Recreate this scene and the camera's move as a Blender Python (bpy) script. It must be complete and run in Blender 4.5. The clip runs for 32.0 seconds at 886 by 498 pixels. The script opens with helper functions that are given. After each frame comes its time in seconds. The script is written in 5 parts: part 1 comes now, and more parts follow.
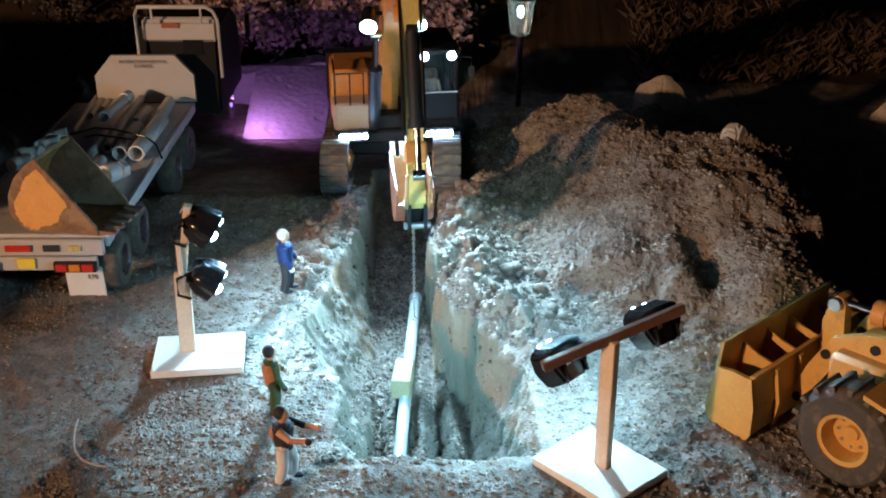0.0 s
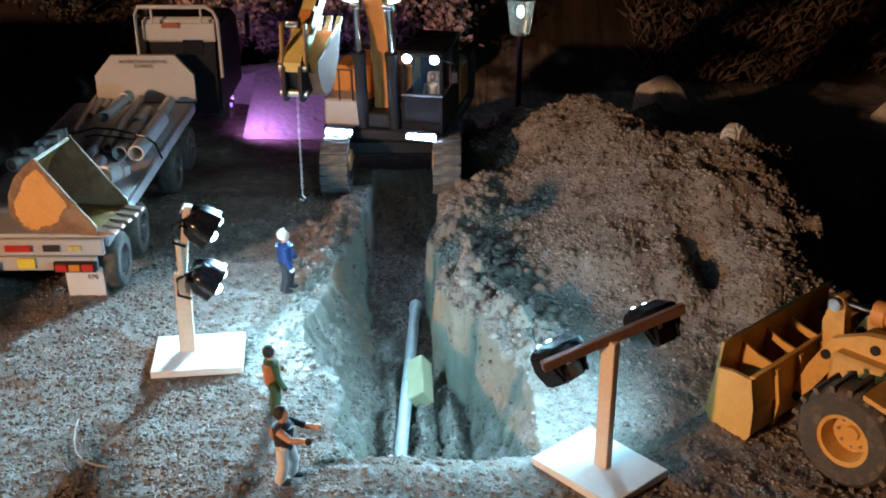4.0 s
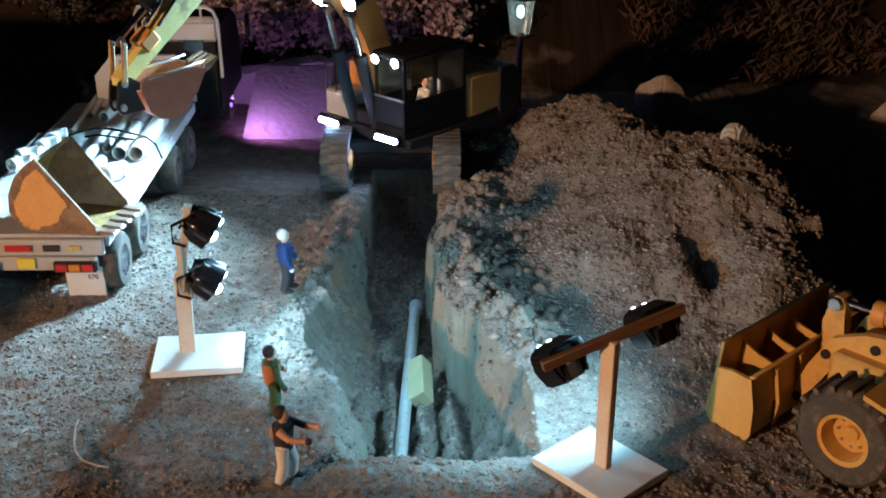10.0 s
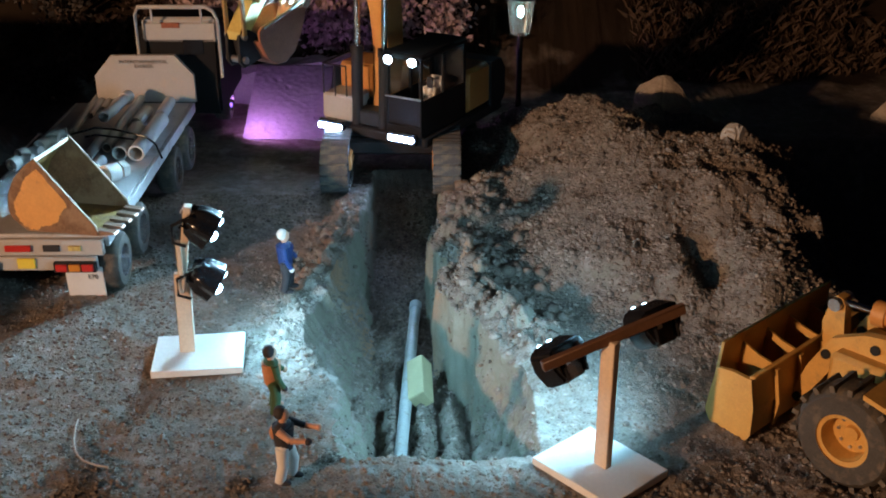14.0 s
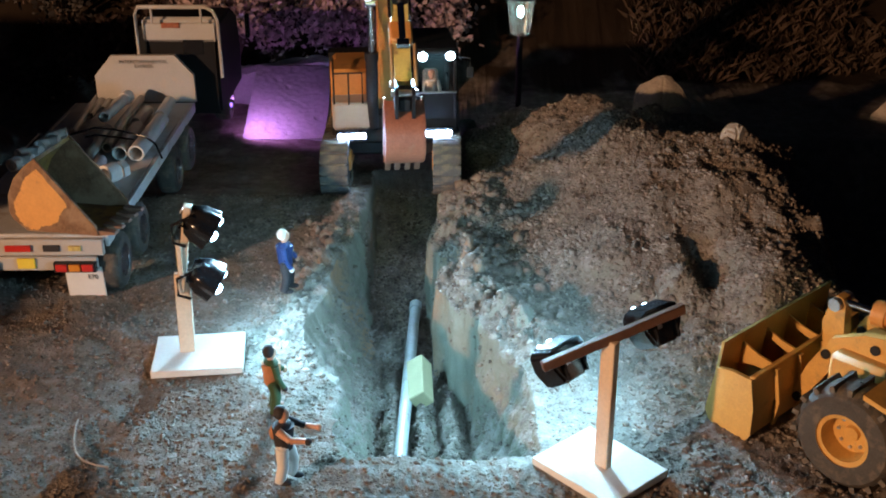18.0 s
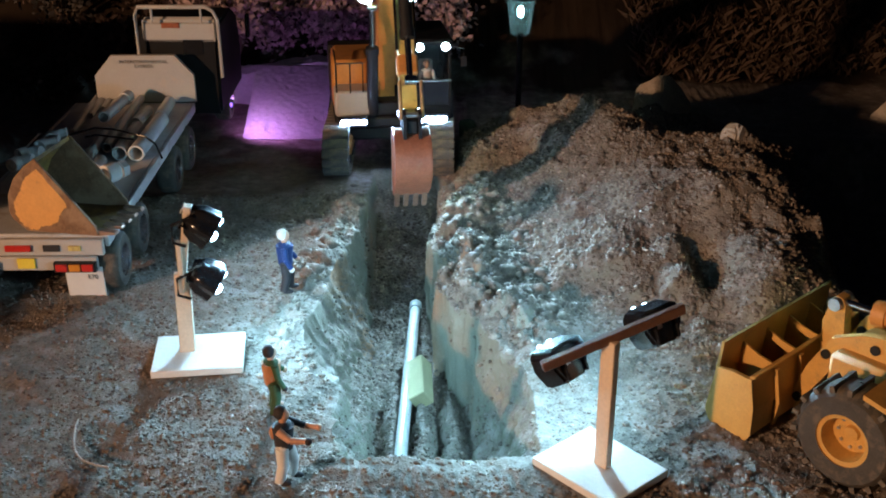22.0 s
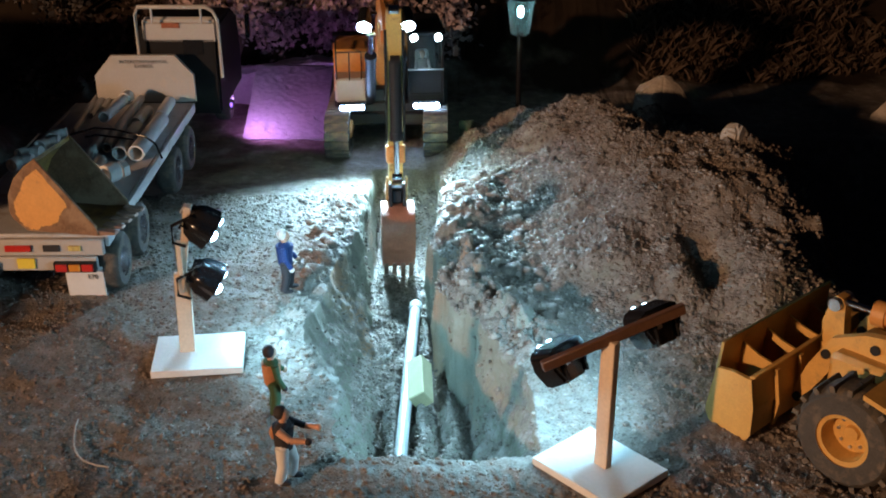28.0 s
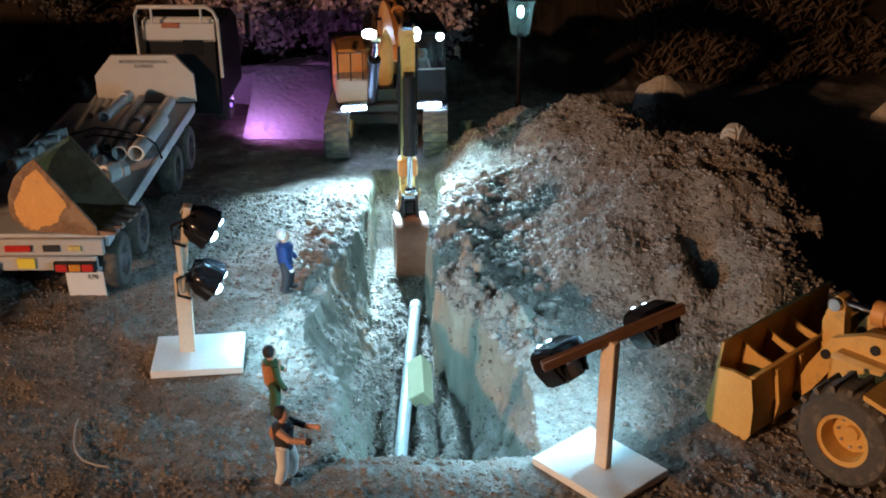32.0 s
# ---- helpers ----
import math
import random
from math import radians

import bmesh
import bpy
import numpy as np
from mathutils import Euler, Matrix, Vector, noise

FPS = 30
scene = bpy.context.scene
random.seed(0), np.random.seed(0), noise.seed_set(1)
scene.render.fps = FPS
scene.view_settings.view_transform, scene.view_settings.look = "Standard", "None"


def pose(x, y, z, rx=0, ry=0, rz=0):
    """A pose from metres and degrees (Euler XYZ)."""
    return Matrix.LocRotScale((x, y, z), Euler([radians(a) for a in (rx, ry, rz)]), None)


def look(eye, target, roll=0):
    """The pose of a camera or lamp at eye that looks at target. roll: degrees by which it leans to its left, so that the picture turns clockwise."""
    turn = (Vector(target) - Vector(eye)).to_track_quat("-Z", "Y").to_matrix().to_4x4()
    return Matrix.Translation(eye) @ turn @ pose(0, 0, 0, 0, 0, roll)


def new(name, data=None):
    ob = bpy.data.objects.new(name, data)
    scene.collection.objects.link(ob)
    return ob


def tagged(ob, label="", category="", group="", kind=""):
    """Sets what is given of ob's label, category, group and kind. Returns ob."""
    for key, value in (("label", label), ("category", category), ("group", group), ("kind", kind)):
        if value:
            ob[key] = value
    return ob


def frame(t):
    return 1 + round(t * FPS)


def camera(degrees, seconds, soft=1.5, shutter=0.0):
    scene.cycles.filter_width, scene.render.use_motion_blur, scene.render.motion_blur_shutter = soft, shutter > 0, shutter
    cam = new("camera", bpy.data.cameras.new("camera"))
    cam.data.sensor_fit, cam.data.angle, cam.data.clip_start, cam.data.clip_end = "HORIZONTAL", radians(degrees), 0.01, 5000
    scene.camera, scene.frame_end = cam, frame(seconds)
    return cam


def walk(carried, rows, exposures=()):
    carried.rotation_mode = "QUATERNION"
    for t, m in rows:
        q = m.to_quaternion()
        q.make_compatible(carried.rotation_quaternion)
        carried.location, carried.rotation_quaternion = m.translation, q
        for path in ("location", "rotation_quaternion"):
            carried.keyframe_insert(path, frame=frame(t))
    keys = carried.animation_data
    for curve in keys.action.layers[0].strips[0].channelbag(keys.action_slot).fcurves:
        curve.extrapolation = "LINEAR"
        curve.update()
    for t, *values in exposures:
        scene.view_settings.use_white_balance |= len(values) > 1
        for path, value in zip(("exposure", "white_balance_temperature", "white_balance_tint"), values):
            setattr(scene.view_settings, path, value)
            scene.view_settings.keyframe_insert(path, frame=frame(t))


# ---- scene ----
# ---- camera ----
cam = camera(42.8, 32.0, soft=1.9)
EYE = pose(0, 0, 0.75, 66, 0, 0)
walk(cam, [(0, EYE), (32, EYE)], [(0, 0.05), (2, 0.05), (3, 0.2), (3.5, 0.2), (5.5, 0.0), (14, 0.0), (14.5, 0.1), (16.5, 0.35), (17, 0.35), (18, 0.25), (19, 0.12), (20.5, 0.06), (26, 0.02), (32, 0.0)])

# ---- world and large lights: a clear night, one warm street light, cold work lights ----
world = bpy.data.worlds.new("night")
scene.world = world
world.use_nodes = True
world.node_tree.nodes["Background"].inputs[0].default_value = (0.35, 0.5, 1.0, 1)
world.node_tree.nodes["Background"].inputs[1].default_value = 0.004
scene.view_settings.exposure = 0.0


def lamp(name, kind, m, energy, colour, size=0.1, angle=60.0, blend=0.5):
    data = bpy.data.lights.new(name, kind)
    data.energy, data.color = energy, colour
    if kind == "AREA":
        data.shape, data.size = "DISK", size
    else:
        data.shadow_soft_size = size
    if kind == "SPOT":
        data.spot_size, data.spot_blend = radians(angle), blend
    ob = new(name, data)
    ob.matrix_world = m
    return ob


WARM = (1.0, 0.58, 0.33)
COLD = (0.33, 0.72, 1.0)
lamp("street_light", "AREA", look((-3.42, -1.79, 1.17), (0.05, 1.62, 0.05)), 182, WARM, 0.16)

# ---- materials ----


def material(name, colour, rough=0.6, metal=0.0, vary=0.2, scale=60.0, bump=0.2, fine=6.0, stain=None, amount=0.5, glow=0.0, spec=0.5):
    m = bpy.data.materials.new(name)
    m.use_nodes = True
    n, l = m.node_tree.nodes, m.node_tree.links
    b = n["Principled BSDF"]
    b.inputs["Roughness"].default_value, b.inputs["Metallic"].default_value = rough, metal
    b.inputs["Specular IOR Level"].default_value = spec
    co = n.new("ShaderNodeTexCoord")
    big, small = n.new("ShaderNodeTexNoise"), n.new("ShaderNodeTexNoise")
    big.inputs["Scale"].default_value, big.inputs["Detail"].default_value = scale, 5
    small.inputs["Scale"].default_value, small.inputs["Detail"].default_value = scale * fine, 4
    for t in (big, small):
        l.new(co.outputs["Object"], t.inputs["Vector"])
    ramp = n.new("ShaderNodeValToRGB")
    lo = [c * (1 - vary) for c in colour]
    hi = [min(1, c * (1 + vary)) for c in colour]
    ramp.color_ramp.elements[0].position, ramp.color_ramp.elements[1].position = 0.3, 0.7
    ramp.color_ramp.elements[0].color, ramp.color_ramp.elements[1].color = (*lo, 1), (*hi, 1)
    mixed = n.new("ShaderNodeMath")
    mixed.operation = "MULTIPLY_ADD"
    mixed.inputs[1].default_value, mixed.inputs[2].default_value = 0.5, 0.0
    add = n.new("ShaderNodeMath")
    add.operation = "ADD"
    l.new(big.outputs["Fac"], add.inputs[0])
    l.new(small.outputs["Fac"], add.inputs[1])
    l.new(add.outputs[0], mixed.inputs[0])
    l.new(mixed.outputs[0], ramp.inputs["Fac"])
    colour_out = ramp.outputs["Color"]
    if stain:
        dirt = n.new("ShaderNodeTexNoise")
        dirt.inputs["Scale"].default_value, dirt.inputs["Detail"].default_value = scale * 0.6, 8
        dirt.inputs["Roughness"].default_value = 0.65
        l.new(co.outputs["Object"], dirt.inputs["Vector"])
        edge = n.new("ShaderNodeValToRGB")
        edge.color_ramp.elements[0].position, edge.color_ramp.elements[1].position = 0.62 - 0.3 * amount, 0.70 - 0.2 * amount
        l.new(dirt.outputs["Fac"], edge.inputs["Fac"])
        mix = n.new("ShaderNodeMix")
        mix.data_type = "RGBA"
        l.new(edge.outputs["Color"], mix.inputs["Factor"])
        l.new(colour_out, mix.inputs[6])
        mix.inputs[7].default_value = (*stain, 1)
        colour_out = mix.outputs[2]
    l.new(colour_out, b.inputs["Base Color"])
    if bump:
        bp = n.new("ShaderNodeBump")
        bp.inputs["Strength"].default_value, bp.inputs["Distance"].default_value = bump, 0.002
        l.new(add.outputs[0], bp.inputs["Height"])
        l.new(bp.outputs["Normal"], b.inputs["Normal"])
    if glow:
        b.inputs["Emission Color"].default_value, b.inputs["Emission Strength"].default_value = (*colour, 1), glow
    return m


def glowing(name, colour, strength):
    m = bpy.data.materials.new(name)
    m.use_nodes = True
    n, l = m.node_tree.nodes, m.node_tree.links
    n.remove(n["Principled BSDF"])
    e = n.new("ShaderNodeEmission")
    e.inputs[0].default_value, e.inputs[1].default_value = (*colour, 1), strength
    l.new(e.outputs[0], n["Material Output"].inputs[0])
    return m


def glass(name, colour, rough=0.05, through_it=0.9):
    m = bpy.data.materials.new(name)
    m.use_nodes = True
    b = m.node_tree.nodes["Principled BSDF"]
    b.inputs["Base Color"].default_value = (*colour, 1)
    b.inputs["Roughness"].default_value, b.inputs["Transmission Weight"].default_value = rough, through_it
    b.inputs["IOR"].default_value = 1.3
    return m


SOIL = material("soil", (0.196, 0.164, 0.138), 0.95, 0, 0.45, 45, 0.9, 8, (0.28, 0.25, 0.22), 0.35, spec=0.15)


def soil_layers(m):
    """Clay subsoil on the steep cut faces, and a darker brown on the bank behind."""
    n, l = m.node_tree.nodes, m.node_tree.links
    b = n["Principled BSDF"]
    top = b.inputs["Base Color"].links[0].from_socket
    geo, co = n.new("ShaderNodeNewGeometry"), n.new("ShaderNodeTexCoord")
    parts = n.new("ShaderNodeSeparateXYZ")
    l.new(geo.outputs["True Normal"], parts.inputs[0])
    steep = n.new("ShaderNodeMapRange")
    steep.inputs["From Min"].default_value, steep.inputs["From Max"].default_value = 0.62, 0.30
    l.new(parts.outputs["Z"], steep.inputs["Value"])
    patch = n.new("ShaderNodeTexNoise")
    patch.inputs["Scale"].default_value, patch.inputs["Detail"].default_value = 7, 4
    l.new(co.outputs["Object"], patch.inputs["Vector"])
    clay = n.new("ShaderNodeValToRGB")
    clay.color_ramp.elements[0].position, clay.color_ramp.elements[1].position = 0.42, 0.62
    clay.color_ramp.elements[0].color, clay.color_ramp.elements[1].color = (0.21, 0.205, 0.155, 1), (0.33, 0.19, 0.11, 1)
    # the clay turns more orange-brown in a band round y = 1.6
    where = n.new("ShaderNodeSeparateXYZ")
    l.new(co.outputs["Object"], where.inputs[0])
    off, hill, band = n.new("ShaderNodeMath"), n.new("ShaderNodeMath"), n.new("ShaderNodeMapRange")
    off.operation, off.inputs[1].default_value = "SUBTRACT", 1.60
    hill.operation = "ABSOLUTE"
    l.new(where.outputs["Y"], off.inputs[0])
    l.new(off.outputs[0], hill.inputs[0])
    band.inputs["From Min"].default_value, band.inputs["From Max"].default_value = 0.13, 0.02
    l.new(hill.outputs[0], band.inputs["Value"])
    banded = n.new("ShaderNodeMath")
    banded.operation = "MULTIPLY_ADD"
    banded.inputs[1].default_value = 0.30
    l.new(band.outputs["Result"], banded.inputs[0])
    l.new(patch.outputs["Fac"], banded.inputs[2])
    less = n.new("ShaderNodeMath")
    less.operation, less.inputs[1].default_value = "SUBTRACT", 0.19
    l.new(banded.outputs[0], less.inputs[0])
    l.new(less.outputs[0], clay.inputs["Fac"])
    mix = n.new("ShaderNodeMix")
    mix.data_type = "RGBA"
    weak = n.new("ShaderNodeMath")
    weak.operation = "MULTIPLY"
    weak.inputs[1].default_value = 0.75
    l.new(steep.outputs["Result"], weak.inputs[0])
    l.new(weak.outputs[0], mix.inputs["Factor"])
    l.new(top, mix.inputs[6])
    l.new(clay.outputs["Color"], mix.inputs[7])
    # darker brown from about y = 2.7 backwards, with an uneven edge
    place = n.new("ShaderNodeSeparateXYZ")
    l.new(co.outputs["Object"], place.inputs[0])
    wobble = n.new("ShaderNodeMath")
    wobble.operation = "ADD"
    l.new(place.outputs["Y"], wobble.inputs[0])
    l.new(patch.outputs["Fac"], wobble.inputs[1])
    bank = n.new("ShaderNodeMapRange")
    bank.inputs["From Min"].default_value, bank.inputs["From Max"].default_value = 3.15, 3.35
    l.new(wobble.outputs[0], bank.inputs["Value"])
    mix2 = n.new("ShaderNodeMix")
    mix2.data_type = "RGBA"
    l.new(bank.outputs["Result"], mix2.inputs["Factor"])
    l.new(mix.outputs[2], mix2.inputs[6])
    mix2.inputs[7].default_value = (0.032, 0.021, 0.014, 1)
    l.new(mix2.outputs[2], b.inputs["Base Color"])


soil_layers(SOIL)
CLOD = material("clods", (0.228, 0.190, 0.160), 0.9, 0, 0.4, 60, 0.8, 6, spec=0.2)


def per_piece(m, dark, pale):
    """Each loose lump gets its own tone between dark and pale; a few are pale stones."""
    n, l = m.node_tree.nodes, m.node_tree.links
    b = n["Principled BSDF"]
    geo, ramp, mix = n.new("ShaderNodeNewGeometry"), n.new("ShaderNodeValToRGB"), n.new("ShaderNodeMix")
    own = b.inputs["Base Color"].links[0].from_socket
    ramp.color_ramp.elements[0].color, ramp.color_ramp.elements[1].color = (*dark, 1), (*pale, 1)
    mid = ramp.color_ramp.elements.new(0.86)
    mid.color = (1.04, 1.02, 1.00, 1)
    mix.data_type, mix.blend_type = "RGBA", "MULTIPLY"
    mix.inputs["Factor"].default_value = 1.0
    l.new(geo.outputs["Random Per Island"], ramp.inputs["Fac"])
    l.new(own, mix.inputs[6])
    l.new(ramp.outputs["Color"], mix.inputs[7])
    l.new(mix.outputs[2], b.inputs["Base Color"])


per_piece(CLOD, (0.58, 0.56, 0.54), (1.42, 1.44, 1.45))
STONE = material("stone", (0.36, 0.31, 0.26), 0.85, 0, 0.3, 30, 0.6, 6)
ORANGE = material("orange_paint", (0.58, 0.26, 0.07), 0.45, 0, 0.12, 40, 0.1, 6, (0.40, 0.19, 0.07), 0.12)
YELLOW = material("yellow_paint", (0.60, 0.34, 0.09), 0.5, 0, 0.12, 50, 0.1, 6, (0.40, 0.25, 0.08), 0.12)
PALE_YELLOW = material("pale_yellow_paint", (0.62, 0.50, 0.16), 0.5, 0, 0.15, 50, 0.1, 6, (0.3, 0.2, 0.08), 0.25)
RUST = material("bucket_steel", (0.35, 0.125, 0.07), 0.5, 0, 0.25, 60, 0.3, 5, (0.33, 0.15, 0.09), 0.2)
STEEL = material("bright_steel", (0.55, 0.55, 0.55), 0.3, 0.9, 0.15, 80, 0.15)
DARK = material("dark_metal", (0.014, 0.014, 0.016), 0.6, 0.0, 0.3, 80, 0.15, spec=0.3)
BLACK = material("black_plastic", (0.012, 0.012, 0.014), 0.2, 0, 0.2, 80, 0.1)
RUBBER = material("rubber", (0.060, 0.052, 0.044), 0.85, 0, 0.3, 70, 0.4, 6, (0.13, 0.10, 0.07), 0.4)
TRACK = material("track_rubber", (0.10, 0.10, 0.10), 0.75, 0, 0.3, 60, 0.4, 6, (0.2, 0.17, 0.13), 0.4)
WHITE = material("white_paint", (0.44, 0.42, 0.40), 0.4, 0, 0.06, 30, 0.06, 6, (0.5, 0.43, 0.36), 0.1)
GREYWHITE = material("bed_paint", (0.48, 0.48, 0.48), 0.45, 0, 0.1, 40, 0.1, 6, (0.35, 0.3, 0.26), 0.2)
CABIN = material("dark_cabin", (0.006, 0.006, 0.007), 0.6, 0.0, 0.2, 40, 0.05, spec=0.2)
BARWOOD = material("dark_wood", (0.13, 0.065, 0.035), 0.35, 0, 0.25, 25, 0.2, 10)
PVC = material("grey_pvc", (0.60, 0.61, 0.60), 0.4, 0, 0.1, 50, 0.08, 6, (0.4, 0.36, 0.3), 0.15)
LAID = material("laid_pvc", (0.42, 0.44, 0.43), 0.4, 0, 0.12, 50, 0.08, 6, (0.34, 0.30, 0.25), 0.3)
WOOD = material("pale_wood", (0.64, 0.51, 0.38), 0.65, 0, 0.12, 25, 0.2, 10)
BOARD = material("white_board", (0.74, 0.71, 0.66), 0.6, 0, 0.06, 25, 0.15, 8)
FOAM = material("block", (0.40, 0.35, 0.20), 0.8, 0, 0.1, 60, 0.3)
RED = material("red_lens", (0.5, 0.03, 0.025), 0.3, 0, 0.1)
AMBER = material("amber_lens", (0.6, 0.22, 0.03), 0.3, 0, 0.1)
PLATE = material("yellow_plate", (0.75, 0.58, 0.06), 0.5, 0, 0.08)
CHROME = material("chrome", (0.7, 0.7, 0.72), 0.15, 1.0, 0.1)
INK = material("dark_ink", (0.02, 0.02, 0.025), 0.6)
REDINK = material("red_ink", (0.5, 0.05, 0.05), 0.6)
SKIN = material("painted_skin", (0.55, 0.30, 0.2), 0.6)
BLUE = material("blue_cloth", (0.006, 0.028, 0.12), 0.7, 0, 0.2)
NAVY = material("dark_cloth", (0.025, 0.022, 0.025), 0.8, 0, 0.2)
GREEN = material("green_cloth", (0.035, 0.075, 0.03), 0.8, 0, 0.2)
VEST = material("orange_vest", (0.42, 0.18, 0.08), 0.7, 0, 0.2)
PALECLOTH = material("pale_cloth", (0.62, 0.58, 0.52), 0.8, 0, 0.12)
PANE = glass("cab_glass", (0.75, 0.8, 0.85), 0.02, 1.0)
CLEAR = glass("lamp_glass", (0.8, 0.95, 0.95), 0.15)
LED = glowing("work_light", (0.40, 0.75, 1.0), 32000)
GLARE = glowing("lamp_glare", (0.55, 0.80, 1.0), 45)
LEDBAR = glowing("light_bar", (0.38, 0.60, 1.0), 340)
LEDCAB = glowing("cab_light", (0.75, 0.9, 1.0), 90)
FLOOD = glowing("flood_light", COLD, 60)
BULB = glowing("bulb", (0.5, 0.9, 1.0), 30)
PURPLE = glowing("purple_light", (0.30, 0.14, 1.0), 3)
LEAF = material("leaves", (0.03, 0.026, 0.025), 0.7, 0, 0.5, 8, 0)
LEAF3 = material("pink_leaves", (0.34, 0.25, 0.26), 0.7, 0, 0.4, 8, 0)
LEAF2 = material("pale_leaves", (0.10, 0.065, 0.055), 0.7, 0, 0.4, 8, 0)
GRASS = material("dry_grass", (0.055, 0.032, 0.018), 0.8, 0, 0.4, 6, 0)
BARK = material("bark", (0.08, 0.055, 0.04), 0.9, 0, 0.3, 30, 0.5)
LINKAGE = material("worn_yellow_paint", (0.42, 0.26, 0.10), 0.5, 0, 0.2, 60, 0.15, 6, (0.25, 0.16, 0.1), 0.4)
TOOTH = material("worn_tooth", (0.30, 0.19, 0.14), 0.5, 0.6, 0.25, 80, 0.2)
MOSSY = material("mossy_stone", (0.035, 0.055, 0.035), 0.9, 0, 0.4, 40, 0.5)
DIMRED = material("faded_red_lens", (0.30, 0.09, 0.045), 0.4)
SOILED = material("soiled_steel", (0.20, 0.11, 0.06), 0.75, 0, 0.4, 50, 0.3, 6, (0.28, 0.18, 0.11), 0.5)
WORN = material("worn_orange_paint", (0.66, 0.33, 0.10), 0.5, 0, 0.1, 40, 0.1, 6, (0.42, 0.22, 0.09), 0.2)
OCHRE = material("soiled_ochre_paint", (0.30, 0.18, 0.05), 0.6, 0, 0.35, 50, 0.3, 6, (0.16, 0.09, 0.04), 0.5)
FLAP = material("white_flap", (0.66, 0.64, 0.61), 0.5, 0, 0.05, 40, 0.05)
RENDERED = material("rendered_wall", (0.42, 0.40, 0.42), 0.9, 0, 0.15, 14, 0.4, 8)

# ---- mesh helpers ----


def box(bm, sx, sy, sz, m=Matrix(), bevel=0.0):
    made = bmesh.ops.create_cube(bm, size=1.0, matrix=m @ Matrix.Diagonal((sx, sy, sz, 1)))["verts"]
    if bevel:
        edges = list({e for v in made for e in v.link_edges})
        bmesh.ops.bevel(bm, geom=edges, offset=bevel, segments=1, affect="EDGES", clamp_overlap=True)
    return bm


def cyl(bm, r1, r2, length, m=Matrix(), segs=16, caps=True):
    """A cylinder or cone along z, centred."""
    bmesh.ops.create_cone(bm, cap_ends=caps, segments=segs, radius1=r1, radius2=r2, depth=length, matrix=m)
    return bm


def prism(bm, profile, x0, x1, slot=0):
    """A solid: the profile (y, z) stretched from x0 to x1."""
    a = [bm.verts.new((x0, y, z)) for y, z in profile]
    b = [bm.verts.new((x1, y, z)) for y, z in profile]
    k = len(profile)
    faces = [bm.faces.new(a), bm.faces.new(b[::-1])]
    for i in range(k):
        faces.append(bm.faces.new((a[i], b[i], b[(i + 1) % k], a[(i + 1) % k])))
    for f in faces:
        f.material_index = slot
    bmesh.ops.recalc_face_normals(bm, faces=faces)
    return bm


def tube(bm, points, r, segs=8, caps=True):
    """A round rod along points."""
    pts = [Vector(p) for p in points]
    rings = []
    for i, p in enumerate(pts):
        d = (pts[min(i + 1, len(pts) - 1)] - pts[max(i - 1, 0)]).normalized()
        q = d.to_track_quat("Z", "Y")
        rings.append([bm.verts.new(p + q @ Vector((r * math.cos(6.2832 * k / segs), r * math.sin(6.2832 * k / segs), 0))) for k in range(segs)])
    for a, b in zip(rings, rings[1:]):
        for k in range(segs):
            bm.faces.new((a[k], a[(k + 1) % segs], b[(k + 1) % segs], b[k]))
    if caps:
        bm.faces.new(rings[0][::-1])
        bm.faces.new(rings[-1])
    return bm


def lathe(bm, profile, m=Matrix(), segs=24):
    """The profile (r, z) turned about z."""
    rings = [[bm.verts.new(m @ Vector((r * math.cos(6.2832 * k / segs), r * math.sin(6.2832 * k / segs), z))) for k in range(segs)] for r, z in profile]
    for a, b in zip(rings, rings[1:]):
        for k in range(segs):
            bm.faces.new((a[k], a[(k + 1) % segs], b[(k + 1) % segs], b[k]))
    bmesh.ops.recalc_face_normals(bm, faces=bm.faces)
    return bm


def mesh_of(bm, name, *mats, smooth=False):
    me = bpy.data.meshes.new(name)
    bm.normal_update()
    bm.to_mesh(me)
    bm.free()
    for m in mats:
        me.materials.append(m)
    if smooth:
        me.shade_smooth()
        me.set_sharp_from_angle(angle=radians(40))
    return me


def part(name, bm, mat, parent, label="", m=None, smooth=True):
    mats = mat if isinstance(mat, tuple) else (mat,)
    ob = new(name, mesh_of(bm, name, *mats, smooth=smooth))
    ob.parent = parent
    if m is not None:
        ob.matrix_basis = m
    if label:
        ob["label"] = label
    return ob


def thing(name, label, category, m=None, group="", kind="", bm=None, mat=None, smooth=True):
    data = None
    if bm is not None:
        mats = mat if isinstance(mat, tuple) else (mat,)
        data = mesh_of(bm, name, *mats, smooth=smooth)
    ob = new(name, data)
    if data is None:
        ob.empty_display_size = 0.02
    if m is not None:
        ob.matrix_basis = m
    return tagged(ob, label, category, group, kind)


BM = bmesh.new

# ---- ground: one sheet with the trench, the spoil heap and the bank behind ----


def lattice(ix, iy, seed):
    h = (ix * 374761393 + iy * 668265263 + seed * 974711) & 0x7FFFFFFF
    h = ((h ^ (h >> 13)) * 1274126177) & 0x7FFFFFFF
    return ((h ^ (h >> 16)) & 0xFFFF) / 65535.0


